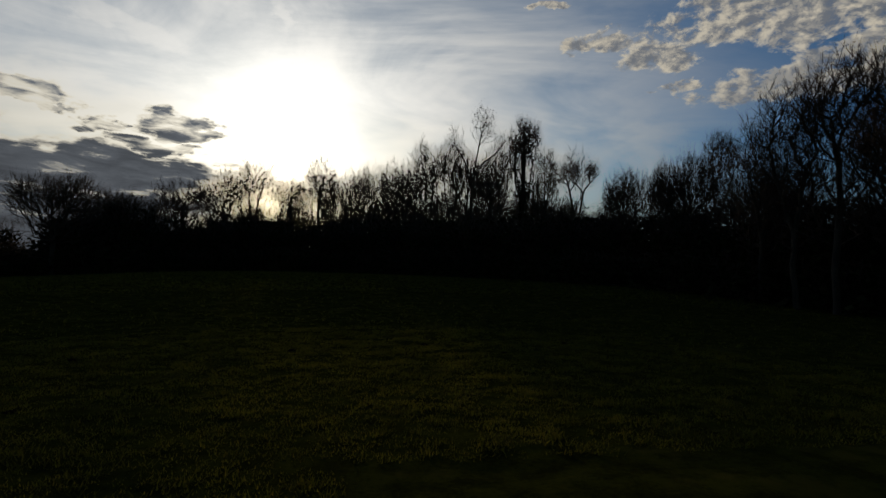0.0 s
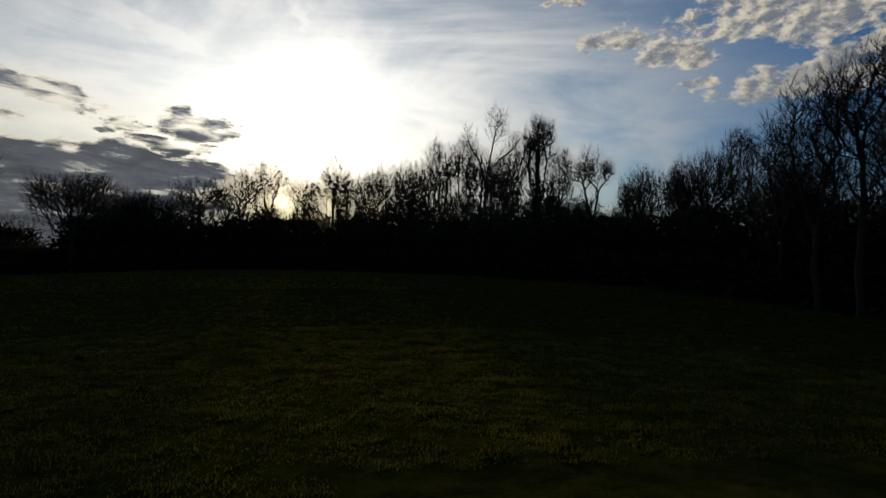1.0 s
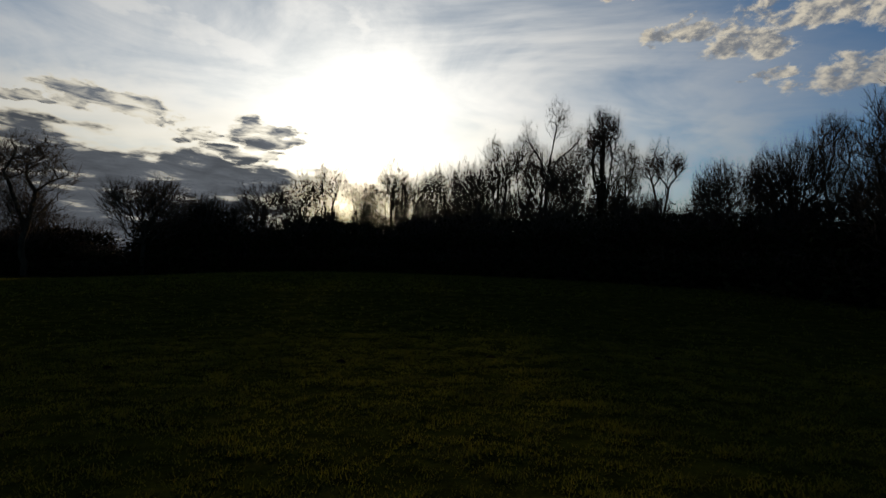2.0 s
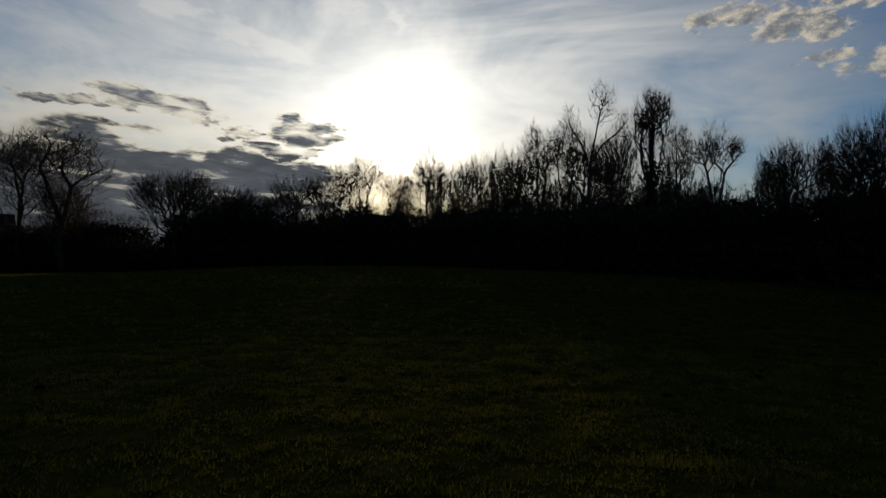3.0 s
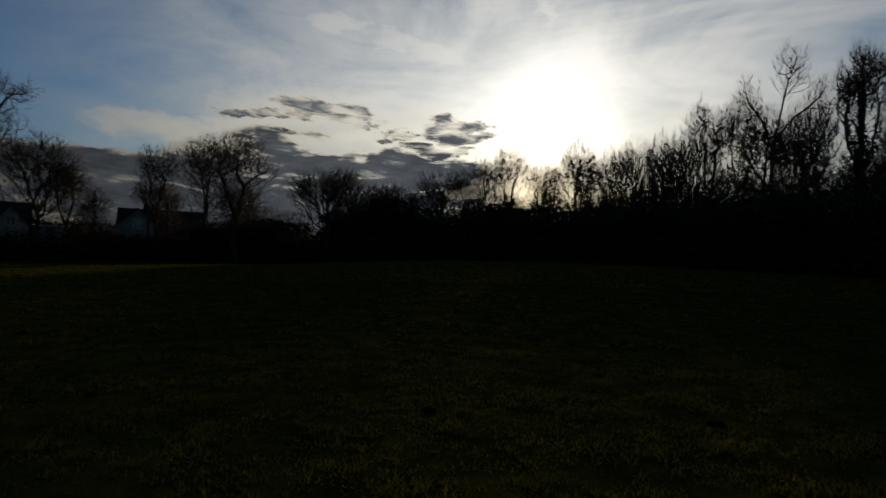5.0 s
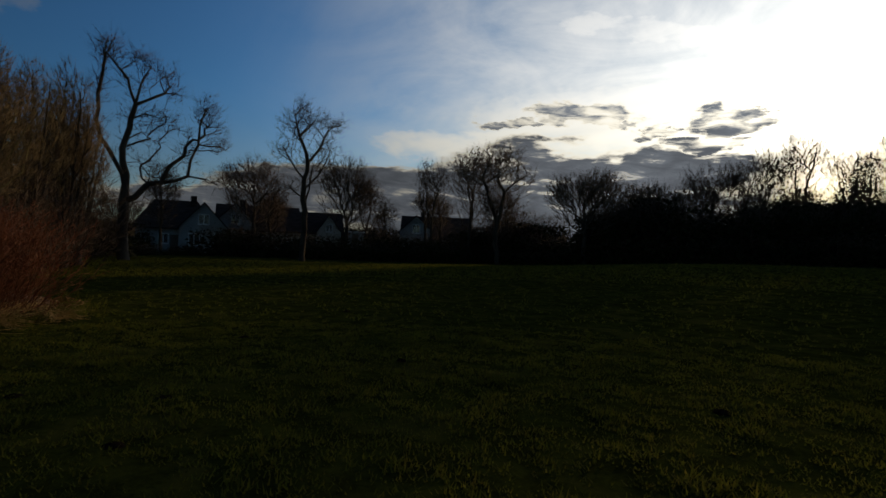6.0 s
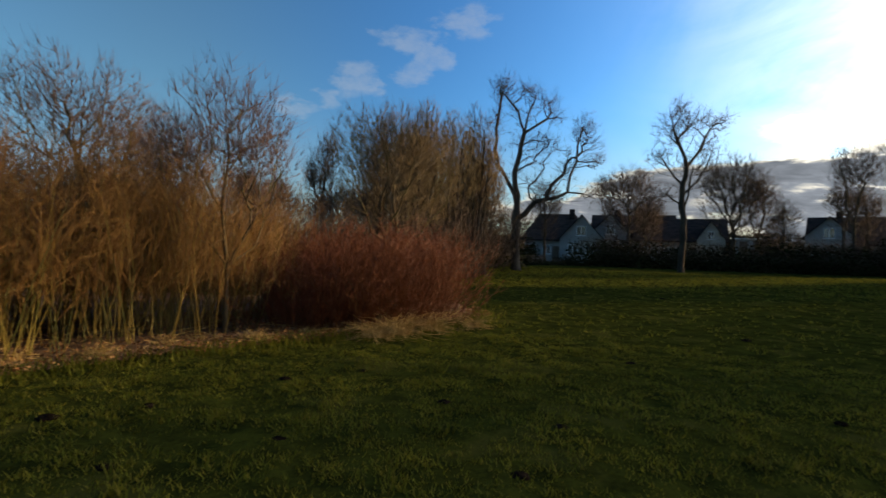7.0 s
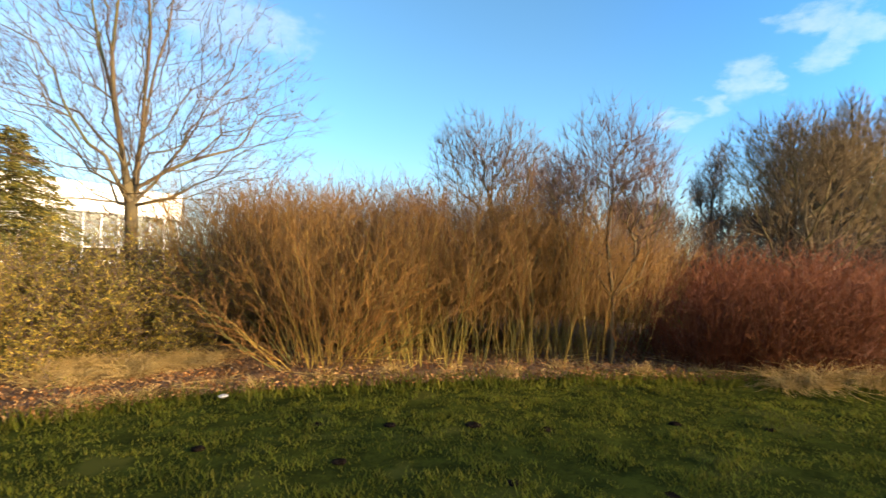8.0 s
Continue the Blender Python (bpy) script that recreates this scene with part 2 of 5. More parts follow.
DOGWOOD = surface("dogwood_stem", (0.062, 0.0145, 0.0034), (0.125, 0.0310, 0.0060), 1.4, 0.7, 0.0, 8.0, 0.16, third=(0.0611, 0.0322, 0.00999), third_at=0.54)
DOG_TIP = surface("dogwood_tip", (0.080, 0.0195, 0.0038), (0.155, 0.0400, 0.0070), 1.2, 0.7, 0.0, 7.0, 0.14)
BRUSH = surface("undergrowth_stem", (0.045, 0.031, 0.022), (0.095, 0.066, 0.044), 1.3, 0.9, 0.0, 8.0, 0.25, gloss=0.08)
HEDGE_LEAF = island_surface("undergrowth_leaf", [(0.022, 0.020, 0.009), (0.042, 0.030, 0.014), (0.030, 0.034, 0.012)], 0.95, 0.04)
BUD_LEAF = island_surface("yellow_bud_leaf", [(0.17, 0.13, 0.02), (0.38, 0.265, 0.045), (0.13, 0.12, 0.022), (0.29, 0.21, 0.035)], let_through=0.25)
NEEDLE = island_surface("conifer_needle", [(0.15, 0.13, 0.025), (0.36, 0.27, 0.05), (0.10, 0.11, 0.028)], let_through=0.15)
LITTER_LEAF = island_surface("fallen_leaf", [(0.13, 0.055, 0.020), (0.22, 0.105, 0.040), (0.17, 0.075, 0.028), (0.34, 0.20, 0.09), (0.075, 0.036, 0.016)], 0.9, 0.1)
STRAW = island_surface("dry_straw", [(0.36, 0.23, 0.08), (0.52, 0.36, 0.14), (0.42, 0.29, 0.11)], 0.7, let_through=0.15)
BLADE = island_surface("grass_blade", [(0.080, 0.094, 0.0115), (0.125, 0.134, 0.0180), (0.105, 0.114, 0.0140), (0.145, 0.130, 0.0230), (0.066, 0.080, 0.0115)], 0.85, 0.05, 0.45)
TURF = surface("winter_turf", (0.015, 0.0175, 0.0042), (0.038, 0.043, 0.0075), 2.6, 0.98, 0.5, 18.0, third=(0.047, 0.047, 0.010), third_at=0.60, reach=0.03, gloss=0.0)
SOIL = surface("dark_crumbly_soil", (0.007, 0.005, 0.004), (0.022, 0.016, 0.012), 9.0, 0.98, 1.0, 60.0, 0.15, reach=0.03, gloss=0.0)
LITTER = surface("leaf_litter_soil", (0.070, 0.036, 0.017), (0.185, 0.098, 0.044), 2.5, 0.95, 0.9, 28.0, third=(0.08, 0.044, 0.024), third_at=0.58, reach=0.04)
GRAVEL = surface("worn_earth_path", (0.055, 0.045, 0.036), (0.11, 0.092, 0.074), 1.2, 0.95, 0.4, 40.0, gloss=0.03)
STONE = surface("pale_stone", (0.34, 0.31, 0.27), (0.55, 0.51, 0.45), 12.0, 0.85, 0.6, 70.0, 0.1)
WHITE_WALL = surface("white_render", (0.27, 0.27, 0.26), (0.38, 0.375, 0.36), 0.5, 0.9, 0.25, 25.0, third=(0.31, 0.29, 0.26), third_at=0.58)
CREAM_WALL = surface("cream_render", (0.42, 0.38, 0.31), (0.55, 0.50, 0.41), 0.5, 0.9, 0.25, 25.0)
ROOF = surface("dark_roof_tile", (0.020, 0.016, 0.015), (0.045, 0.034, 0.030), 1.3, 0.9, 0.8, 9.0, 0.1, stretch=(1, 1, 3), gloss=0.08)
PANEL = surface("white_fascia_panel", (0.74, 0.73, 0.70), (0.84, 0.83, 0.80), 0.4, 0.5, 0.05, 12.0)
FRAME_WHITE = surface("white_frame_paint", (0.68, 0.67, 0.64), (0.80, 0.79, 0.76), 2.0, 0.45, 0.05, 30.0)
DARK_METAL = surface("dark_metal", (0.03, 0.03, 0.032), (0.07, 0.07, 0.07), 5.0, 0.5, 0.1, 40.0, metal=0.6)
WOOD_FENCE = surface("weathered_fence", (0.075, 0.055, 0.04), (0.16, 0.12, 0.09), 1.5, 0.9, 0.5, 24.0, 0.15, stretch=(6, 6, 0.6))
# the shade of a room behind glass, put into the colour
ROOM_SHADE = surface("interior_shade", (0.05, 0.047, 0.04), (0.10, 0.09, 0.075), 0.8, 0.9, 0.0, 6.0)


def glass_surface():
    m = bpy.data.materials.new("window_glass")
    m.use_nodes = True
    n = Nodes(m.node_tree)
    shader = n.add("ShaderNodeBsdfPrincipled")
    shader.inputs["Base Color"].default_value = (0.85, 0.9, 0.9, 1)
    shader.inputs["Roughness"].default_value = 0.03
    shader.inputs["IOR"].default_value = 1.45
    shader.inputs["Transmission Weight"].default_value = 0.9
    n.put(shader.outputs[0], n.add("ShaderNodeOutputMaterial").inputs[0])
    return m


GLASS = glass_surface()


# ---- building blocks ----
def mesh_of(name, verts, faces, material, smooth=True):
    me = bpy.data.meshes.new(name)
    me.from_pydata(verts, [], faces)
    me.materials.append(material)
    if smooth:
        me.shade_smooth()
    return me


def part(name, data, material=None, parent=None, label=""):
    """Links a bmesh or a mesh as one object under a thing or a part."""
    if isinstance(data, bmesh.types.BMesh):
        me = bpy.data.meshes.new(name)
        data.to_mesh(me)
        data.free()
        me.materials.append(material)
        data = me
    ob = new(name, data)
    ob.parent = parent
    return tagged(ob, label)


def box(bm, x0, y0, z0, x1, y1, z1, bevel=0.0):
    r = bmesh.ops.create_cube(bm, size=1.0, matrix=Matrix.LocRotScale(
        ((x0 + x1) / 2, (y0 + y1) / 2, (z0 + z1) / 2), None, (abs(x1 - x0), abs(y1 - y0), abs(z1 - z0))))
    if bevel:
        edges = {e for v in r["verts"] for e in v.link_edges}
        bmesh.ops.bevel(bm, geom=list(edges), offset=bevel, segments=1, affect="EDGES")
    return bm


def boxed(*args, **kw):
    return box(bmesh.new(), *args, **kw)


def smooth_step(x, a, b):
    x = min(1.0, max(0.0, (x - a) / (b - a)))
    return x * x * (3 - 2 * x)


def ground(x, y):
    """The meadow: level to the west, rising gently to the wood in the north."""
    rise = 1.25 * smooth_step(y, 8, 52) * smooth_step(x, -46, -16)
    swell = 0.10 * noise.noise(Vector((x * 0.07, y * 0.07, 3.1))) * smooth_step(math.hypot(x + 1, y - 5), 2, 14)
    return rise + swell


class Tubes:
    """Collects tapered tubes as plain vertices and faces."""

    def __init__(self):
        self.verts, self.faces = [], []

    def add(self, points, radii, sides, pointed=False):
        base = len(self.verts)
        tip = points[-1]
        if pointed:
            points, radii = points[:-1], radii[:-1]
        side = None
        for i, (p, r) in enumerate(zip(points, radii)):
            d = ((points[i + 1] if i + 1 < len(points) else tip) - points[max(i - 1, 0)]) if len(points) > 1 or pointed else Vector((0, 0, 1))
            d = d.normalized() if d.length > 1e-9 else Vector((0, 0, 1))
            if side is None:
                side = d.orthogonal().normalized()
            side = (side - d * side.dot(d)).normalized()
            other = d.cross(side)
            for k in range(sides):
                a = 2 * math.pi * k / sides
                self.verts.append(p + (side * math.cos(a) + other * math.sin(a)) * r)
        for i in range(len(points) - 1):
            for k in range(sides):
                a, b = base + i * sides + k, base + i * sides + (k + 1) % sides
                self.faces.append((a, b, b + sides, a + sides))
        last = base + (len(points) - 1) * sides
        if pointed:
            self.verts.append(tip)
            for k in range(sides):
                self.faces.append((last + k, last + (k + 1) % sides, last + sides))
        else:
            self.faces.append(tuple(last + k for k in range(sides)))

    def leaf(self, p, d, length, width, rng):
        d = d.normalized()
        s = d.cross(Vector((rng.uniform(-1, 1), rng.uniform(-1, 1), rng.uniform(-1, 1)))).normalized() * width * 0.5
        b = len(self.verts)
        self.verts += [p, p + d * length * 0.5 + s, p + d * length, p + d * length * 0.5 - s]
        self.faces.append((b, b + 1, b + 2, b + 3))

    def mesh(self, name, material):
        return mesh_of(name, [tuple(v) for v in self.verts], self.faces, material)


def aslant(d, angle, turn):
    side = d.orthogonal().normalized()
    side = Matrix.Rotation(turn, 3, d) @ side
    return (d * math.cos(angle) + side * math.sin(angle)).normalized()


class Grower:
    """Grows limbs and twigs on a stem, level by level."""

    def __init__(self, seed, levels, thin=0.011):
        self.rng = random.Random(seed)
        self.levels, self.thin = levels, thin
        self.tubes = [Tubes() for _ in range(3)]
        self.ends = []

    def stem(self, p, d, length, r, level):
        g = self.levels[level]
        rng = self.rng
        n = g.get("steps", 3)
        pts = [p.copy()]
        for _ in range(n):
            w = g.get("wobble", 0.15) * (0.7 if level > 1 else 1.0)
            d = d + Vector((rng.gauss(0, w), rng.gauss(0, w), rng.gauss(0, w) + g.get("lift", 0.0)))
            d.normalize()
            p = p + d * (length / n)
            pts.append(p)
        self.path(pts, r, level)

    def path(self, pts, r, level):
        g, rng = self.levels[level], self.rng
        n = len(pts) - 1
        end = g.get("taper", 0.35)
        radii = [max(self.thin * 0.6, r * (1 - (1 - end) * i / n)) for i in range(n + 1)]
        if level == 0:
            radii[0] *= 1.35
        self.tubes[g.get("into", 2)].add(pts, radii, g.get("sides", 3), True)
        length = sum((pts[i + 1] - pts[i]).length for i in range(n))
        if level + 1 >= len(self.levels):
            self.ends.append((pts[-1], (pts[-1] - pts[0]).normalized()))
            return
        nxt = self.levels[level + 1]
        count = nxt["count"]
        turn = rng.uniform(0, 6.28)
        for k in range(count):
            at = nxt.get("from", 0.3) + (1 - nxt.get("from", 0.3)) * (k + rng.uniform(0.1, 0.9)) / count
            at = min(at, 0.999)
            i = int(at * n)
            f = at * n - i
            p = pts[i].lerp(pts[i + 1], f)
            d = (pts[i + 1] - pts[i]).normalized()
            turn += 2.4 + rng.uniform(-0.4, 0.4)
            angle = radians(nxt["angle"] * rng.uniform(0.7, 1.25))
            ln = length * nxt["ratio"] * rng.uniform(0.7, 1.2) * (1 - nxt.get("fade", 0.45) * at)
            here = radii[i] + (radii[i + 1] - radii[i]) * f
            self.stem(p, aslant(d, angle, turn), ln, max(self.thin, here * nxt.get("girth", 0.5)), level + 1)


def tree_thing(kind, grower, label, materials=(BARK, BARK, TWIG), group="", category="tree"):
    top = new(kind)
    tagged(top, label, category, group)
    part("trunk", grower.tubes[0].mesh("trunk", materials[0]), parent=top)
    for tubes in grower.limbs:
        part("limb", tubes.mesh("limb", materials[1]), parent=top)
    tagged(part("crown", grower.tubes[2].mesh("crown", materials[2]), parent=top), "fine bare twigs of the crown", kind="stuff")
    return top


def standing(x, y, turn=0.0, size=1.0, tall=None, lean=0.0, sink=0.05):
    return Matrix.LocRotScale((x, y, ground(x, y) - sink), Euler((radians(lean), 0, radians(turn))), (size, size, tall or size))


class Kind:
    """One built thing: the first place takes it, later ones take copies."""

    def __init__(self, top):
        self.top, self.used = top, False
        tops = [max(v.co.z for v in o.data.vertices) for o in (top, *top.children) if o.data]
        self.height = max(tops)
        self.across = max(2 * math.hypot(v.co.x, v.co.y) for o in (top, *top.children) if o.data for v in o.data.vertices) * 0.9

    def put(self, m, label=""):
        if self.used:
            own = self.top.scale
            ob = copy_thing(self.top, m @ Matrix.Diagonal((1 / own.x, 1 / own.y, 1 / own.z, 1)))
        else:
            ob, self.used = self.top, True
            ob.matrix_basis = m
        if label:
            tagged(ob, label)
        return ob


# ---- the ground: one sheet out to the horizon ----
def build_ground():
    rings = [0.0] + [0.6 * 1.075 ** i for i in range(113)]
    spokes = 240
    verts, faces = [], []
    for i, r in enumerate(rings):
        for k in range(spokes):
            a = 2 * math.pi * k / spokes
            x, y = -1 + r * math.cos(a), 5 + r * math.sin(a)
            z = ground(x, y)
            if r < 40:
                fade = smooth_step(r, 0.1, 2.0)
                z += fade * (0.035 * noise.noise(Vector((x * 1.3, y * 1.3, 0))) + 0.02 * noise.noise(Vector((x * 4.1, y * 4.1, 7))))
            verts.append((x, y, z))
    for i in range(len(rings) - 1):
        for k in range(spokes):
            a, b = i * spokes + k, i * spokes + (k + 1) % spokes
            faces.append((a, a + spokes, b + spokes, b))
    ob = new("ground", mesh_of("ground", verts, faces, TURF))
    return tagged(ob, "short winter meadow turf, olive green and mottled", "ground", kind="structure")


build_ground()

# front edge of the planted bed, from south-east to north-west
BED_EDGE = [(2.5, -3.6), (-0.5, -2.4), (-2.1, -1.9), (-4.2, -1.7), (-6.6, -0.35), (-8.8, 1.3), (-10.3, 2.9), (-11.6, 4.3), (-12.8, 5.7), (-14.4, 6.2), (-17.0, 5.6)]


def edge_point(s):
    """A point on the bed's front edge, s from 0 to 1, and the way inwards."""
    s = min(max(s, 0.0), 1.0) * (len(BED_EDGE) - 1)
    i = min(int(s), len(BED_EDGE) - 2)
    a, b = Vector(BED_EDGE[i]), Vector(BED_EDGE[i + 1])
    d = (b - a).normalized()
    return a.lerp(b, s - i), Vector((-d.y, d.x))


def bed_inward(s):
    p, _ = edge_point(s)
    q = Vector((-17.0, -9.0))
    return (q - p).normalized()


def build_bed():
    along, deep = 150, 34
    verts, faces = [], []
    for i in range(along + 1):
        s = i / along
        p, _ = edge_point(s)
        inward = bed_inward(s)
        p = p + inward * 0.30 * noise.noise(Vector((s * 45, 0, 2)))
        reach = (Vector((-17.0, -9.0)) - p).length
        for j in range(deep + 1):
            q = p + inward * reach * (j / deep) ** 1.6 * 0.96
            h = 0.05 * smooth_step(j, 0, 4) + 0.05 * noise.noise(Vector((q.x * 1.7, q.y * 1.7, 5))) * smooth_step(j, 1, 5)
            verts.append((q.x, q.y, ground(q.x, q.y) + h + (0.035 if j else -0.06)))
    for i in range(along):
        for j in range(deep):
            a = i * (deep + 1) + j
            faces.append((a, a + 1, a + deep + 2, a + deep + 1))
    ob = new("planting_bed", mesh_of("planting_bed", verts, faces, LITTER))
    return tagged(ob, "bare planting bed covered with brown leaf litter", "planting bed", kind="structure")


build_bed()

# ---- bare trees ----
class Crown:
    """A bare tree: points that fill the crown join the nearest limb one by one, and limbs thicken with what they carry."""

    def __init__(self, seed, stems, lobes, count, girth=0.22, tip=0.011, direct=0.4, kink=0.07, twigs=3, twig=0.7, lift=0.25, low=0.3, outer=0.24, limb_load=14, spray=0.6):
        self.rng = random.Random(seed)
        self.tubes = [Tubes() for _ in range(3)]
        self.limbs, self.ends = [], []
        r = np.random.default_rng(seed)
        room = count * 6 + 200
        pos, run, up = np.zeros((room, 3)), np.zeros(room), [-1] * room
        n = 0
        for k, line in enumerate(stems):
            line = [np.array(p, float) for p in line]
            last = -1
            if k and n:
                last = int(np.argmin(np.linalg.norm(pos[:n] - line[0], axis=1)))
                line = line[1:]
            for i, p in enumerate(line):
                start = pos[last] if last >= 0 else p
                m = max(1, int(np.linalg.norm(p - start) / 0.7)) if last >= 0 else 1
                for j in range(1, m + 1):
                    pos[n] = start + (p - start) * (j / m) + (r.normal(0, kink * 0.7, 3) if j < m else 0.0)
                    run[n] = run[last] + np.linalg.norm(pos[n] - pos[last]) if last >= 0 else 0.0
                    up[n], last = last, n
                    n += 1
        foot = pos[:n, 2] < low * max(l[2] + l[5] for l in lobes)
        shares = np.array([l[6] for l in lobes], float)
        pick = r.choice(len(lobes), count, p=shares / shares.sum())
        way = r.normal(0, 1, (count, 3))
        way /= np.linalg.norm(way, axis=1)[:, None]
        box6 = np.array([l[:6] for l in lobes])[pick]
        goals = box6[:, :3] + way * box6[:, 3:6] * (r.random(count) ** outer)[:, None]
        base = pos[:n][~foot][0] if (~foot).any() else pos[n - 1]
        barred = np.zeros(room)
        barred[:n][foot] = 1e6 if not foot.all() else 0.0
        for q in goals[np.argsort(np.linalg.norm(goals - base, axis=1) * r.uniform(0.75, 1.25, count))]:
            gap = np.linalg.norm(pos[:n] - q, axis=1)
            i = int(np.argmin(gap + direct * run[:n] + 1.1 * np.maximum(0.0, pos[:n, 2] - q[2]) + barred[:n]))
            m = max(1, min(4, int(gap[i] / 0.75)))
            start, last = pos[i].copy(), i
            for j in range(1, m + 1):
                pos[n] = start + (q - start) * (j / m) + (r.normal(0, kink * gap[i], 3) if j < m else 0.0)
                run[n] = run[last] + np.linalg.norm(pos[n] - pos[last])
                up[n], last = last, n
                n += 1
        kids = [[] for _ in range(n)]
        for i in range(n):
            if up[i] >= 0:
                kids[up[i]].append(i)
        load = [0] * n
        for i in range(n - 1, -1, -1):
            load[i] = sum(load[k] for k in kids[i]) or 1
        power = math.log(girth / tip) / math.log(max(load[0], 3))
        at = [Vector(p) for p in pos[:n]]
        roots = [i for i in range(n) if up[i] < 0]
        todo = [(root, -1, 0, None) for root in roots]
        while todo:
            i, parent, level, own = todo.pop()
            if level == 1 and load[i] >= limb_load:
                own = Tubes()
                self.limbs.append(own)
            chain = [parent] if parent >= 0 else []
            while True:
                chain.append(i)
                if not kids[i]:
                    break
                main = max(kids[i], key=lambda k: load[k])
                for k in kids[i]:
                    if k != main:
                        todo.append((k, i, level + 1, own))
                i = main
            heavy = load[chain[1] if parent >= 0 and len(chain) > 1 else chain[0]]
            radii = [max(tip * 0.7, tip * load[k] ** power) for k in chain]
            if parent >= 0:
                radii[0] = min(radii[0], radii[1] * 1.2)
            else:
                radii[0] *= 1.3
            sides = 8 if radii[0] > 0.1 else 5 if radii[0] > 0.04 else 3
            into = self.tubes[0] if level == 0 else own if own is not None and heavy >= 5 else self.tubes[2]
            into.add([at[k] for k in chain], radii, sides, True)
        heart = Vector((goals[:, 0].mean(), goals[:, 1].mean(), goals[:, 2].min()))
        for i in range(n):
            if load[i] <= 2 and up[i] >= 0:
                along = (at[i] - at[up[i]]).normalized() * 0.7 + (at[i] - heart).normalized() * spray
                for _ in range(twigs):
                    d = along + Vector((self.rng.gauss(0, 0.36), self.rng.gauss(0, 0.36), self.rng.gauss(lift, 0.3)))
                    e = at[i] + d.normalized() * twig * self.rng.uniform(0.4, 1.2)
                    self.tubes[2].add([at[i], e], [tip * 0.75, tip * 0.3], 3, True)
                    self.ends.append((e, d.normalized()))


def lumpy(seed, x, y, z, rx, ry, rz, bumps=5):
    """A crown's outline: one main form and smaller lobes over its upper half."""
    r = random.Random(seed)
    out = [(x, y, z, rx * 0.84, ry * 0.84, rz * 0.88, 3.0)]
    for k in range(bumps):
        a, e = 6.283 * (k + r.random()) / bumps, r.uniform(-0.15, 1.0)
        c = math.cos(e)
        size = r.uniform(0.32, 0.5)
        f = 1.0 - size * 0.9
        out.append((x + rx * f * c * math.cos(a), y + ry * f * c * math.sin(a), z + rz * f * math.sin(e), rx * size, ry * size, rz * size, 0.75))
    return out


def dome_tree(seed):
    """Low fork, steep limbs, broad rounded crown of fine twigs."""
    return tree_thing("round_crowned_tree", Crown(seed, [[(0, 0, -0.2), (0.05, 0, 1.6), (0, 0.1, 3.6)]], lumpy(seed, 0, 0, 7.4, 3.5, 3.5, 4.2) + [(0, 0, 5.2, 3.0, 3.0, 2.6, 1.2)], 1150, 0.17, 0.0145, 0.42, 0.05, twigs=5, twig=1.25, low=0.1, outer=0.5),
                      "bare broad round-crowned tree in dark silhouette at the wood's edge", group="trees at the wood's edge")


def slender_tree(seed):
    """Tall narrow tree with upright limbs."""
    return tree_thing("tall_slender_tree", Crown(seed, [[(0, 0, -0.2), (0.1, 0, 3.5), (0.0, 0.1, 7.0), (0.15, 0, 10.5)]], lumpy(seed, 0.1, 0, 9.6, 2.2, 2.2, 5.0, 5) + [(0, 0, 6.0, 2.0, 2.0, 2.6, 0.9)], 880, 0.16, 0.0145, 0.4, 0.05, twigs=5, twig=1.15, low=0.24, outer=0.5),
                      "tall slender bare tree with upright limbs", group="trees at the wood's edge")


def open_tree(seed):
    """Tall tree with a crooked stem and an open, airy crown."""
    return tree_thing("tall_open_tree", Crown(seed, [[(0, 0, -0.2), (0.3, 0, 3.0), (0.1, 0.2, 6.0), (-0.4, 0, 9.0)], [(0.2, 0, 4.5), (1.0, 0.3, 7.5), (1.6, 0, 10.5)]], lumpy(seed, 0.3, 0, 10.0, 3.0, 3.0, 5.2, 7) + [(0.3, 0, 6.6, 2.6, 2.6, 3.0, 1.4)], 950, 0.17, 0.0145, 0.34, 0.06, twigs=4, twig=1.2, low=0.24, outer=0.55),
                      "tall bare tree with crooked stems and an open crown", group="trees at the wood's edge")


def vase_tree(seed):
    """Bare stems below, a small rounded crown high up."""
    return tree_thing("high_crowned_tree", Crown(seed, [[(0, 0, -0.2), (0.1, 0, 4.0), (0.0, 0, 8.0)], [(0.1, 0, 6.0), (1.0, 0.2, 9.5)], [(0.1, 0, 5.0), (-0.8, -0.2, 9.0)]], lumpy(seed, 0.2, 0, 11.2, 2.2, 2.2, 3.1, 6), 600, 0.15, 0.0145, 0.36, 0.05, twigs=4, twig=1.1, low=0.42, outer=0.5),
                      "bare tree with clear stems and a small high crown", group="trees at the wood's edge")


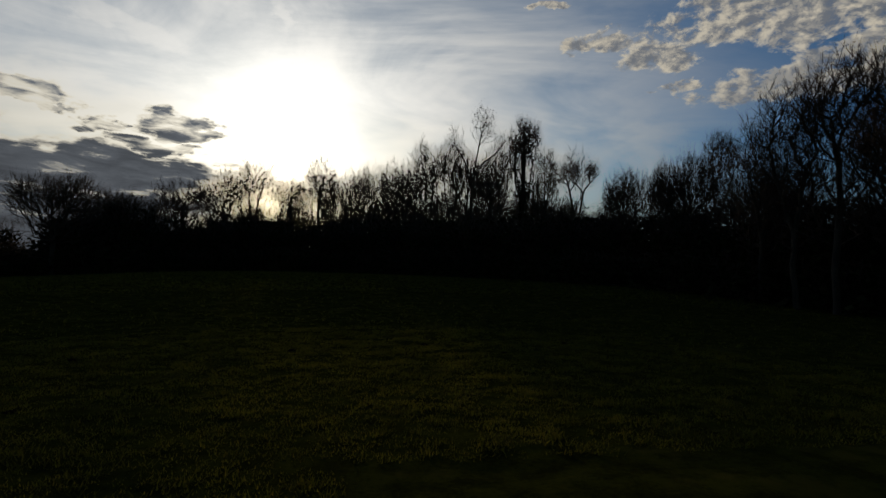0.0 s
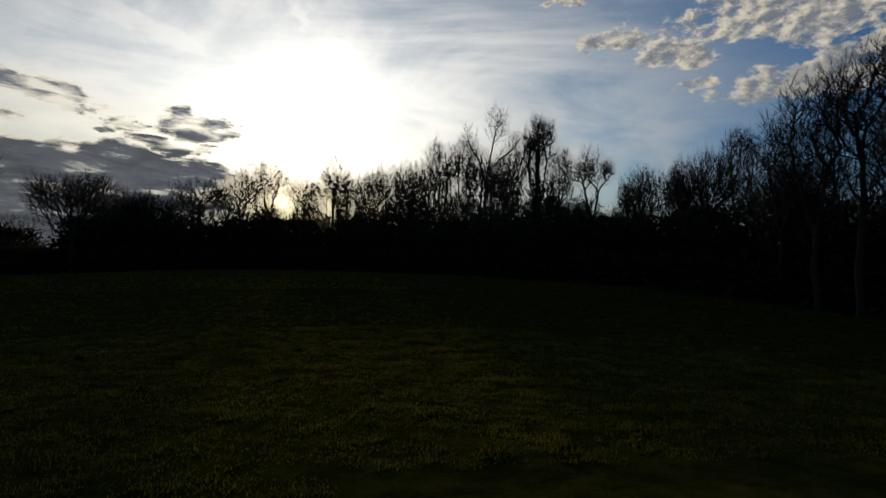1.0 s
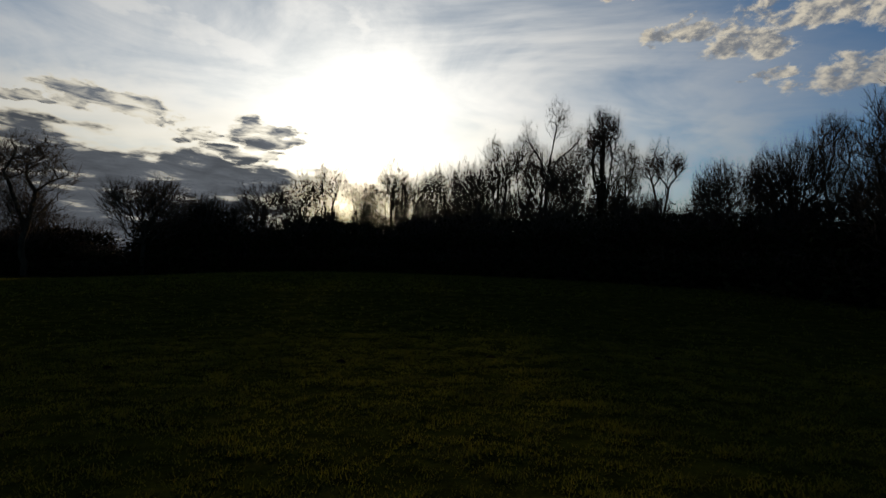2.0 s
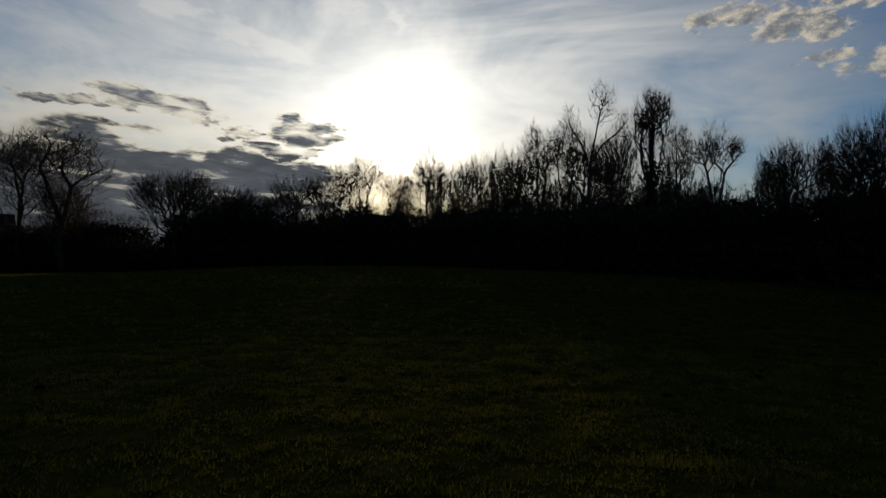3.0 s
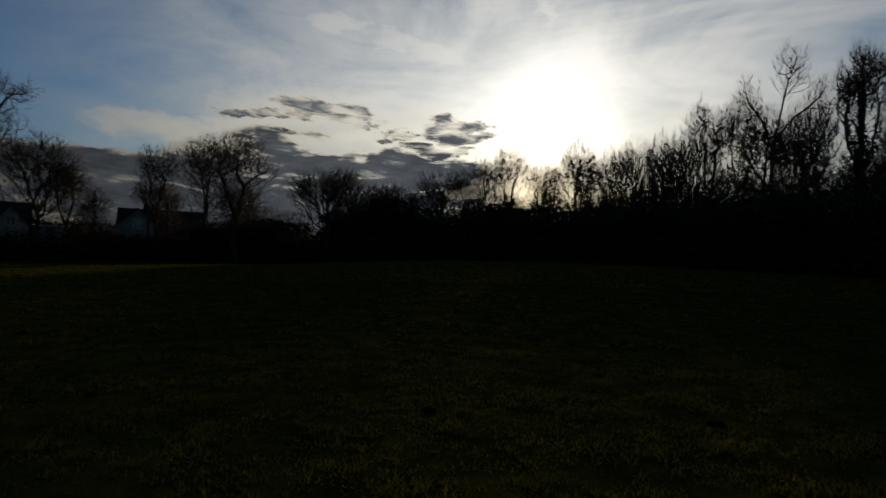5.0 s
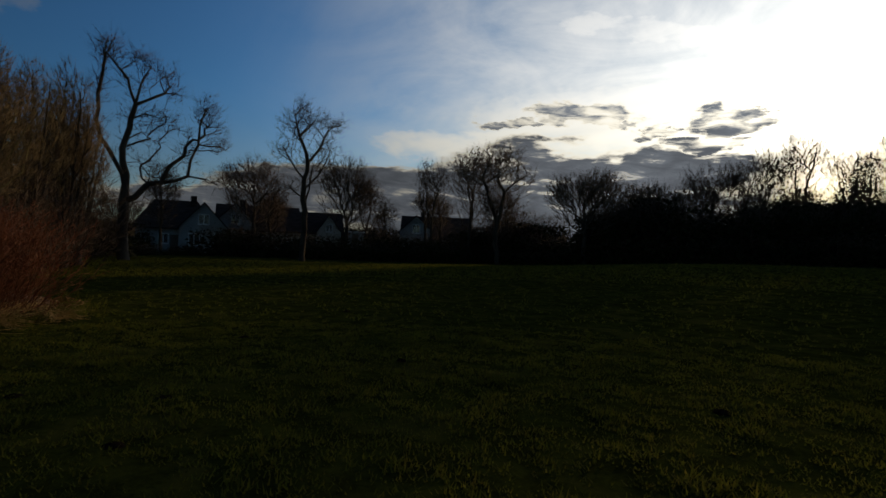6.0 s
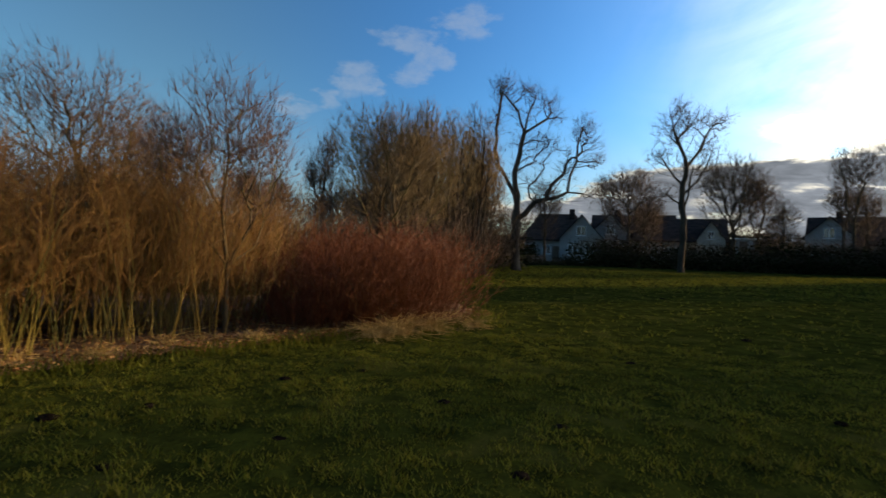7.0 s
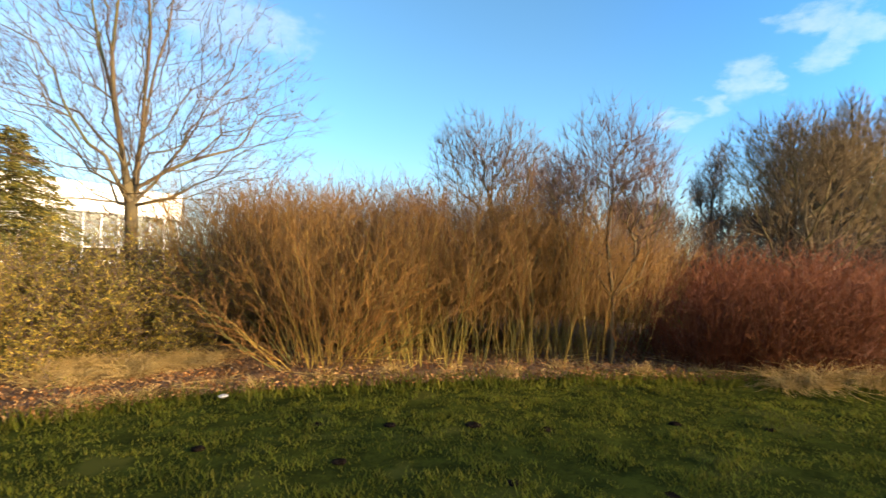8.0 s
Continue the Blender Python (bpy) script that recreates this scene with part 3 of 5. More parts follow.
def towering_tree():
    """The tallest tree of the wood: leaning fork over the rest."""
    stems = [[(0, 0, -0.2), (0.1, 0, 4), (-0.1, 0, 8), (0.1, 0, 11), (0.7, 0.2, 13.2), (1.2, 0.2, 15.4), (2.0, 0, 17.2)],
             [(0.0, 0, 9.5), (-0.9, 0.2, 12.0), (-2.4, 0.3, 13.8), (-2.8, 0.2, 15.6)], [(0.1, 0, 10.6), (1.6, -0.3, 12.2), (3.4, -0.4, 13.4), (4.4, -0.2, 14.6)], [(0, 0, 6.0), (-1.8, 0.4, 8.4), (-2.9, 0.2, 10.4)]]
    lobes = [(1.4, 0, 16.0, 1.9, 1.2, 2.4, 1.6), (-2.4, 0.2, 13.8, 1.8, 1.4, 2.2, 1.3), (3.9, 0, 14.0, 1.2, 1.0, 1.3, 0.8), (-2.4, 0, 10.0, 1.7, 1.6, 2.0, 1.4), (0.4, 0, 11.4, 2.2, 1.8, 2.0, 1.2), (2.0, 0, 9.4, 1.8, 1.8, 1.8, 0.9)]
    return tree_thing("towering_tree", Crown(33, stems, lobes, 640, 0.2, 0.0145, 0.3, 0.07, twigs=4, twig=1.2, low=0.26, outer=0.6), "tallest bare tree of the wood with a leaning open fork", group="trees at the wood's edge")


def clad_tree(seed):
    """Tall tree whose stem and lower limbs are wrapped in a dark climber."""
    g = Crown(seed, [[(0, 0, -0.2), (0.1, 0, 5.0), (-0.1, 0, 10.0), (0.2, 0, 13.0)], [(0, 0, 5.5), (-1.5, 0, 8.5), (-2.0, 0, 10.5)], [(0, 0, 6.5), (1.4, 0.2, 9.0), (1.9, 0, 10.8)]],
              lumpy(seed, 0.1, 0, 11.8, 2.0, 2.0, 3.2, 5) + [(-2.0, 0, 11.0, 0.9, 1.2, 1.8, 0.7), (1.9, 0, 11.0, 0.9, 1.2, 1.8, 0.7), (0, 0, 7.0, 2.0, 1.8, 2.4, 1.4)], 1000, 0.22, 0.0145, 0.36, 0.05, twigs=5, twig=1.1, low=0.24, outer=0.5)
    top = tree_thing("ivy_clad_tree", g, "tall bare tree with a dark climber round its stem", group="trees at the wood's edge")
    leaves = Tubes()
    rng = random.Random(seed)
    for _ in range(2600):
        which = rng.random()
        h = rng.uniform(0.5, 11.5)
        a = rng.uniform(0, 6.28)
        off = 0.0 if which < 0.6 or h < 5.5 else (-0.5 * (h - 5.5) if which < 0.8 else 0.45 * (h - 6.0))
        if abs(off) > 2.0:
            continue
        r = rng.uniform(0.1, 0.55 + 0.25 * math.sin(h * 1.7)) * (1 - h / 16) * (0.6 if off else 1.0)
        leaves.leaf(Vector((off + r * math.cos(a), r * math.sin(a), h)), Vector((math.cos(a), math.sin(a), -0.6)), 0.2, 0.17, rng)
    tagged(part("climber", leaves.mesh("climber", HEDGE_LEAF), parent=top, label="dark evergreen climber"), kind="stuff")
    return top


def dense_tree(seed):
    """Low, dense domed tree."""
    return tree_thing("dense_domed_tree", Crown(seed, [[(0, 0, -0.2), (0.1, 0, 1.2), (0, 0.1, 2.4)]], lumpy(seed, 0, 0, 4.7, 3.7, 3.7, 3.0, 7), 1400, 0.17, 0.0145, 0.4, 0.05, twigs=5, twig=1.0, low=0.12, outer=0.45),
                      "low dense bare tree with a domed crown", group="trees at the wood's edge")


def fastigiate_tree(seed):
    """Several steep stems rising side by side, finely twigged."""
    r = random.Random(seed)
    stems = [[(0, 0, -0.2), (0, 0, 1.0), (0.2, 0.1, 5.0), (0.3, 0, 8.6)]]
    lobes = [(0.3, 0, 7.6, 0.9, 0.9, 2.6, 1.5)]
    for k in range(6):
        a, d = 6.283 * (k + r.random() * 0.6) / 6, r.uniform(0.9, 1.7)
        h = r.uniform(6.2, 9.2)
        stems.append([(0, 0, 0.8), (d * 0.5 * math.cos(a), d * 0.5 * math.sin(a), h * 0.45), (d * math.cos(a), d * math.sin(a), h)])
        lobes.append((d * 0.85 * math.cos(a), d * 0.85 * math.sin(a), h * 0.72, 0.75, 0.75, h * 0.34, 1.0))
    return tree_thing("upright_tree", Crown(seed, stems, lobes, 1900, 0.2, 0.0105, 0.32, 0.06, twigs=5, twig=0.6, lift=0.35, low=0.14, outer=0.4), "tall bare upright tree with brown fine twigs", (BARK, BARK, TWIG_OLIVE), "upright trees behind the shrubs")


def gnarled_tree(seed, kind, label, wide, tall, girth, lines, lobes, count):
    """A tree whose main limbs follow given bends; lines and lobes are scaled across by wide and up by tall."""
    r = random.Random(seed)
    stems = [[(px * wide, r.uniform(-0.5, 0.5) if k or i > 2 else 0.0, pz * tall) for i, (px, pz) in enumerate(line)] for k, line in enumerate(lines)]
    forms = [(px * wide, 0.0, pz * tall, 1.15 * rx * wide, 1.5 * rx * wide, 1.1 * rz * tall, share) for px, pz, rx, rz, share in lobes]
    for k, line in enumerate(stems):
        for px, py, pz in line[3 if k == 0 else 1:]:
            forms.append((px, py, pz, 24 * wide, 26 * wide, 20 * tall, 0.28))
    g = Crown(seed, stems, forms, count, girth, 0.011, 0.2, 0.11, twigs=4, twig=0.85, lift=0.0, low=0.2, outer=0.6, spray=0.35)
    return tree_thing(kind, g, label, category="tree")


def fan_tree(seed, height, across, count, fork=0.3, thin=0.006, girth=0.07):
    """Young tree: thin stem, a steep fan of branches from above the fork to a rounded top."""
    h = height
    stems = [[(0, 0, -0.1), (0.03, 0, h * fork * 0.6), (0, 0.02, h * fork), (0.06, 0, h * 0.62)]]
    lobes = lumpy(seed, 0.0, 0, h * (0.5 + fork * 0.5) * 0.98, across, across, h * 0.5 * (1 - fork) * 1.02, 6)
    return Crown(seed, stems, lobes, count, girth, thin, 0.42, 0.07, twigs=5, twig=h * 0.075, lift=0.25, low=fork * 0.6, outer=0.42)


# ---- shrubs ----
def thicket(seed, stems, length, spread, splay, radius, side, tip, thin, low=0.3):
    """Many rods rising from one stool, with side shoots in their upper part."""
    g = Grower(seed, [
        dict(into=0, sides=3, wobble=0.05, lift=0.035, steps=6, taper=0.35),
        dict(into=1, sides=3, count=side, angle=34, ratio=0.37, wobble=0.12, lift=0.06, steps=2, girth=0.5, fade=0.5, **{"from": low}),
        dict(into=2, count=tip, angle=30, ratio=0.46, wobble=0.14, lift=0.04, steps=1, girth=0.6, **{"from": 0.15})], thin)
    rng = g.rng
    for _ in range(stems):
        a, r = rng.uniform(0, 6.28), spread * math.sqrt(rng.random())
        out = Vector((math.cos(a), math.sin(a), 0))
        tilt = radians(splay) * (r / spread) * rng.uniform(0.3, 1.3)
        d = out * math.sin(tilt) + Vector((0, 0, math.cos(tilt)))
        g.levels[0]["wobble"] = rng.uniform(0.03, 0.12)
        g.stem(out * r + Vector((0, 0, -0.08)), d, length * rng.uniform(0.70, 1.02), radius * rng.uniform(0.6, 1.2), 0)
    return g


def shrub_thing(kind, g, label, materials, group, category="shrub", names=("growth", "spray", "tip_growth")):
    top = new(kind)
    tagged(top, label, category, group)
    for name, tubes, material in zip(names, g.tubes, materials):
        if tubes.verts:
            tagged(part(name, tubes.mesh(name, material), parent=top), kind="stuff")
    return top


def undergrowth(seed, kind, label, tall, wide, count, leaves, size):
    """Bare many-stemmed brush, closed low down by added dark leaf cards."""
    r = random.Random(seed)
    stems = []
    for k in range(6):
        a, d = 6.283 * (k + r.random()) / 6, wide * r.uniform(0.25, 0.7)
        stems.append([(d * 0.5 * math.cos(a), d * 0.5 * math.sin(a), -0.1), (d * 0.7 * math.cos(a), d * 0.7 * math.sin(a), tall * 0.3), (d * math.cos(a), d * math.sin(a), tall * 0.6)])
    g = Crown(seed, [stems[0]] + [[(0, 0, -0.1)] + s[1:] for s in stems[1:]], lumpy(seed, 0, 0, tall * 0.56, wide, wide, tall * 0.42, 7), count, 0.05, 0.015, 0.3, twigs=4, twig=0.13 * tall, low=0.05, limb_load=10 ** 6)
    g.tubes[1] = g.tubes.pop(2)
    g.tubes.append(Tubes())
    top = shrub_thing(kind, g, label, (BRUSH, BRUSH, BRUSH), "undergrowth at the wood's edge")
    # filler cards, added to stop sky and sun showing through the bare stems
    tubes = Tubes()
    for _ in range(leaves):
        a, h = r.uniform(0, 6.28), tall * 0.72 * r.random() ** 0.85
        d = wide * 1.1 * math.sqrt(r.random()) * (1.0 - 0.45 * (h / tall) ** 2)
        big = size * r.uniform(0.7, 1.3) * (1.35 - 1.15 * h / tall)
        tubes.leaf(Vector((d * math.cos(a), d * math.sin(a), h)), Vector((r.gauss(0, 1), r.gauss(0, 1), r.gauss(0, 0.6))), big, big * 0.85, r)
    tagged(part("bramble", tubes.mesh("bramble", HEDGE_LEAF), parent=top, label="dark leaf cards added to fill the bare brush"), kind="stuff")
    return top


rng = random.Random(5)
DOMES = [Kind(dome_tree(s)) for s in (11, 12, 13)]
SLENDER = [Kind(slender_tree(s)) for s in (21, 22)]
OPEN = [Kind(open_tree(s)) for s in (24, 25)]
VASE = [Kind(vase_tree(s)) for s in (27, 28)]
TOWER = [Kind(towering_tree())]
CLAD = [Kind(clad_tree(31))]
DENSE = [Kind(dense_tree(s)) for s in (41, 42)]
UPRIGHT = [Kind(fastigiate_tree(s)) for s in (51, 52)]
UNDER = [Kind(undergrowth(s, "undergrowth_shrub", "dense dark bare undergrowth below the trees", 3.4, 1.9, 100, 460, 0.32)) for s in (61, 62, 63)]
TALL_UNDER = [Kind(undergrowth(s, "understory_thicket", "tall dark bare thicket under the wood's trees", 6.0, 2.5, 180, 1200, 0.44)) for s in (64, 65, 66)]


def put_tree(kinds, height, x, y, across=None, turn=None):
    """A tree of the given height, and of the given width where one is named."""
    k = kinds[rng.randrange(len(kinds))]
    s = height / k.height
    a = rng.uniform(0, 360)
    return k.put(standing(x, y, a if turn is None else turn, across / k.across if across else s, s))


# trees that stand out along the wood, west to east
for kinds, x, y, height, across in [
        (OPEN, -44.2, 44.3, 13.4, 9.0), (OPEN, -50.1, 45.0, 13.8, 7.0), (DENSE, -33.2, 45.2, 9.4, 7.0), (DENSE, -34.0, 57.0, 9.4, 7.6), (DENSE, -38.0, 60.0, 8.2, 7.0),
        (DOMES, -34.8, 70.5, 13.3, 8.4), (DOMES, -30.9, 74.5, 15.0, 7.8), (OPEN, -28.4, 79.9, 17.2, 7.0), (OPEN, -24.6, 81.2, 14.8, 6.0), (SLENDER, -22.6, 82.0, 13.8, 5.0),
        (SLENDER, -20.0, 84.6, 18.6, 6.8), (SLENDER, -17.0, 80.0, 14.6, 5.0), (DOMES, -13.1, 75.9, 14.8, 6.4), (DOMES, -10.0, 74.4, 15.6, 5.8), (DOMES, -6.5, 70.8, 15.1, 7.0), (DOMES, -4.0, 66.0, 13.8, 6.0),
        (OPEN, -1.6, 63.0, 16.3, 6.6), (OPEN, 1.0, 61.0, 15.6, 5.0), (SLENDER, 2.6, 62.0, 15.0, 4.6), (DOMES, 5.8, 62.8, 16.2, 5.8), (CLAD, 7.4, 50.4, 15.4, 5.4),
        (SLENDER, 10.6, 55.9, 14.0, 3.6), (SLENDER, 4.8, 55.5, 12.6, 4.4), (VASE, 14.7, 59.1, 14.9, 5.0), (SLENDER, 9.4, 60.0, 11.0, 4.5), (DOMES, 12.6, 62.0, 9.4, 5.0), (DOMES, 18.0, 64.0, 8.6, 5.0),
        (DOMES, 14.0, 42.4, 9.3, 3.4), (DOMES, 17.0, 47.7, 10.6, 5.4), (SLENDER, 20.6, 50.5, 11.1, 2.8), (DENSE, 16.6, 36.6, 9.7, 4.6), (VASE, 22.1, 42.6, 12.5, 3.6), (DENSE, 18.0, 31.2, 8.7, 4.0),
        (OPEN, 17.0, 28.3, 9.7, 4.0), (DOMES, 19.4, 29.6, 9.0, 4.6), (OPEN, 16.8, 25.2, 11.0, 5.0), (OPEN, 17.3, 23.4, 11.9, 5.2), (OPEN, 17.9, 20.6, 11.6, 5.6), (DOMES, 20.6, 24.0, 10.6, 5.4),
        (SLENDER, 22.0, 26.0, 11.4, 4.6), (DOMES, 21.6, 20.0, 11.4, 6.0), (OPEN, 23.5, 17.0, 12.0, 6.0), (DOMES, 26.0, 12.0, 12.0, 6.0), (DOMES, 29.0, 4.0, 11.0, 6.0)]:
    put_tree(kinds, height * 1.05, x, y, across * 1.22)
put_tree(TOWER, 20.2, 3.0, 58.9, 8.4, 4.0)
# a lower second row behind them
for i in range(15):
    x = -31 + 45 * (i + rng.uniform(0.2, 0.8)) / 15
    y = 60 + 27 * math.exp(-((x + 20) / 14) ** 2) - 0.45 * max(0.0, x) + rng.uniform(0, 5)
    put_tree(DOMES if i % 3 else SLENDER, rng.uniform(8.8, 10.6) + (1.6 if x < 2 else 0.0), x, y, rng.uniform(5, 6.5))
# undergrowth in ranks under the trees
WOOD_EDGE = [(-58, 47), (-48, 46), (-39, 47), (-33, 46), (-29, 50), (-25, 58), (-17, 62), (-8, 60), (-2, 52), (5, 47), (11, 42), (14, 37), (16.5, 32), (18.5, 27), (20.5, 22), (24, 15), (29, 5), (34, -8)]
for rank, (back, tall) in enumerate(((0.0, 0.9), (2.4, 0.98), (5.4, 1.28), (9.0, 1.42))):
    step = 2.6 + min(rank, 2) * 0.6
    for (ax, ay), (bx, by) in zip(WOOD_EDGE, WOOD_EDGE[1:]):
        ln = math.hypot(bx - ax, by - ay)
        for i in range(max(1, round(ln / step))):
            f = (i + rng.uniform(0.2, 0.8)) / max(1, round(ln / step))
            nx, ny = -(by - ay) / ln, (bx - ax) / ln
            x, y = ax + (bx - ax) * f + nx * (back + rng.uniform(-0.6, 0.6)), ay + (by - ay) * f + ny * (back + rng.uniform(-0.6, 0.6))
            s = tall * rng.uniform(0.9, 1.08)
            if -45 < x < -36.5:
                s = min(s, 0.66) * rng.uniform(0.75, 1.05)
            elif x < -45:
                s *= 0.85
            elif -33 < x < -4 and rank:
                s *= 1.12
            (UNDER if rank == 0 else TALL_UNDER)[rng.randrange(3)].put(standing(x, y, rng.uniform(0, 360), 1.15, s))
# the thicket closes the wood towards the low sun
for i in range(16):
    TALL_UNDER[i % 3].put(standing(-34 + 2.4 * i, 69 + 0.2 * i + rng.uniform(-1, 1), rng.uniform(0, 360), 1.25, rng.uniform(1.36, 1.5)))

for x, y in [(12.5, 47.0), (14.0, 50.0), (15.6, 47.5), (11.0, 50.5)]:
    TALL_UNDER[rng.randrange(3)].put(standing(x, y, rng.uniform(0, 360), 1.2, 1.15))

# ---- west: solitary trees, hedge and houses ----
OAK = gnarled_tree(71, "gnarled_oak", "tall gnarled bare oak with a crooked low limb", 0.0331, 0.0379, 0.33, [
    [(0, -6), (-5, 60), (0, 150), (-10, 195), (4, 250), (14, 295), (26, 328), (38, 350)],
    [(12, 290), (-5, 318), (-28, 340), (-46, 358)],
    [(-4, 130), (-24, 175), (-46, 212), (-55, 240), (-50, 300), (-43, 350), (-33, 378)],
    [(5, 250), (28, 262), (52, 256), (78, 250)], [(-4, 215), (22, 228), (50, 215)], [(0, 165), (24, 178), (52, 168)],
    [(4, 100), (14, 112), (37, 138), (87, 148), (114, 160), (117, 190), (130, 220), (130, 255), (142, 285), (157, 300)],
    [(72, 150), (74, 172), (102, 195), (112, 232)], [(114, 160), (150, 157), (178, 148)], [(128, 205), (150, 218), (175, 222)]],
    [(-40, 366, 26, 18, 1.2), (16, 356, 26, 20, 1.2), (62, 335, 30, 22, 1.3), (82, 308, 22, 16, 0.7), (70, 252, 32, 18, 0.9), (-50, 300, 16, 40, 0.7), (146, 284, 24, 28, 1.3), (164, 250, 24, 24, 1.0), (172, 222, 18, 14, 0.5), (108, 215, 16, 26, 0.5), (40, 178, 24, 16, 0.4), (168, 158, 20, 12, 0.3), (6, 250, 30, 50, 0.6)], 1250)
OAK.matrix_basis = standing(-41.6, 9.2, 92)
LONE = gnarled_tree(72, "solitary_oak", "solitary bare oak with twisted open crown", 0.056, 0.0455, 0.25, [
    [(0, -6), (2, 100), (-2, 140), (-2, 190), (-12, 240), (-16, 280), (-8, 298)],
    [(0, 185), (24, 220), (40, 248), (48, 265), (68, 285)], [(-2, 160), (-26, 190), (-42, 205)], [(4, 145), (28, 170), (44, 198), (46, 220)],
    [(8, 110), (10, 160), (20, 190)], [(-12, 238), (4, 262), (18, 275)], [(-10, 220), (-28, 240), (-36, 258)], [(6, 125), (-20, 138), (-36, 142)]],
    [(-22, 252, 22, 34, 1.3), (-8, 288, 18, 14, 0.8), (16, 276, 24, 14, 1.0), (60, 276, 18, 14, 0.9), (-42, 206, 18, 16, 0.7), (44, 228, 16, 22, 0.8), (44, 190, 18, 20, 0.7), (10, 190, 20, 30, 0.5), (-26, 140, 20, 14, 0.3)], 1000)
LONE.matrix_basis = standing(-45.8, 23.0, 110)

for kinds, x, y, height, across in [
        (DOMES, -62.6, 23.3, 12.4, 9.6), (DOMES, -58.6, 33.0, 13.0, 9.6), (OPEN, -60.0, 36.6, 10.6, 6.0),
        (SLENDER, -70.0, 44.5, 9.4, 5.0), (OPEN, -52.1, 41.0, 12.8, 6.4), (VASE, -56.0, 42.5, 9.6, 5.0), (DOMES, -46.6, 46.4, 9.6, 6.0),
        (SLENDER, -58.5, 46.5, 9.6, 5.0), (DOMES, -68.0, 27.0, 9.0, 6.0), (SLENDER, -80.0, 26.0, 9.5, 5.0), (DOMES, -86.0, 12.0, 9.0, 7.0),
        (DOMES, -60.0, 2.0, 9.5, 7.0), (DOMES, -66.0, -6.0, 9.5, 7.0), (DENSE, -46.0, 3.0, 6.0, 6.0), (SLENDER, -59.0, 13.6, 9.6, 5.0), (DOMES, -75.0, 30.0, 8.6, 6.0)]:
    put_tree(kinds, height, x, y, across)

WEST_HEDGE = [(-54, -4), (-54, 4), (-54.5, 12), (-54, 19), (-52, 26), (-50, 33), (-49, 40), (-50, 47)]
for rank, (back, tall) in enumerate(((0.0, 0.6), (2.4, 0.95))):
    for (ax, ay), (bx, by) in zip(WEST_HEDGE, WEST_HEDGE[1:]):
        ln = math.hypot(bx - ax, by - ay)
        for i in range(round(ln / 2.0)):
            f = (i + rng.uniform(0.2, 0.8)) / round(ln / 2.0)
            x, y = ax + (bx - ax) * f - back + rng.uniform(-0.4, 0.4), ay + (by - ay) * f
            low = 0.36 if y < 18 else 0.9
            s = tall * rng.uniform(0.85, 1.2) * low * 1.05
            UNDER[rng.randrange(3)].put(standing(x, y, rng.uniform(0, 360), max(0.6, s * 1.4), s), "dark garden hedge before the houses")


BROWN = [Kind(shrub_thing("brown_thicket", thicket(s, 30, 3.5, 1.5, 32, 0.013, 10, 4, 0.0085, low=0.12), "brown bare thicket behind the planted bed", (BRUSH, TWIG, TWIG), "thickets behind the bed")) for s in (66, 67)]
for i in range(30):
    a = radians(100 + 78 * (i + rng.random() * 0.7) / 30)
    d = rng.uniform(34, 42) if a > radians(150) else rng.uniform(26, 40)
    s = rng.uniform(0.7, 1.15) if a < radians(150) else rng.uniform(0.5, 0.7)
    BROWN[rng.randrange(2)].put(standing(-1 - math.sin(a) * d, 6 + math.cos(a) * d, rng.uniform(0, 360), s * 1.3, s))


for i in range(34):
    a = radians(44 + 56 * (i + rng.random() * 0.8) / 34)
    d = rng.uniform(84, 98)
    s = rng.uniform(0.8, 1.15)
    TALL_UNDER[rng.randrange(2)].put(standing(-1 - math.sin(a) * d, 6 + math.cos(a) * d, rng.uniform(0, 360), s * 1.3, s), "dark garden trees behind the houses")
for x, y, s in [(-64.5, 21.6, 0.9), (-65.5, 22.6, 1.2), (-66, 30.5, 0.7), (-68, 31.5, 0.8), (-62, 28.5, 0.7), (-66, 42, 1.2), (-64, 44, 1.0), (-70, 43, 1.4), (-63, 40, 0.7), (-61, 35, 0.6), (-66, 12.0, 0.9), (-67, 10.6, 1.3), (-64, 9, 0.8), (-60, 24, 0.6), (-58, 45, 1.0), (-62, 47, 1.1)]:
    UNDER[rng.randrange(3)].put(standing(x, y, rng.uniform(0, 360), s * 1.2, s), "dark garden shrub between the houses")


for x, y, s in [(-46, 7.6, 1.1), (-48, 5.2, 1.4), (-50, 8.6, 0.9), (-45, 4.2, 1.4), (-51, 2.5, 1.5), (-47.5, 1.5, 1.5)]:
    UNDER[rng.randrange(3)].put(standing(x, y, rng.uniform(0, 360), s * 1.25, s), "dark garden shrub beside the oak")
for x, y, s in [(-38.5, 5.4, 1.5), (-41, 4.4, 1.6), (-36, 2.4, 1.7), (-43.5, 6.0, 1.3)]:
    BROWN[rng.randrange(2)].put(standing(x, y, rng.uniform(0, 360), s * 1.15, s))


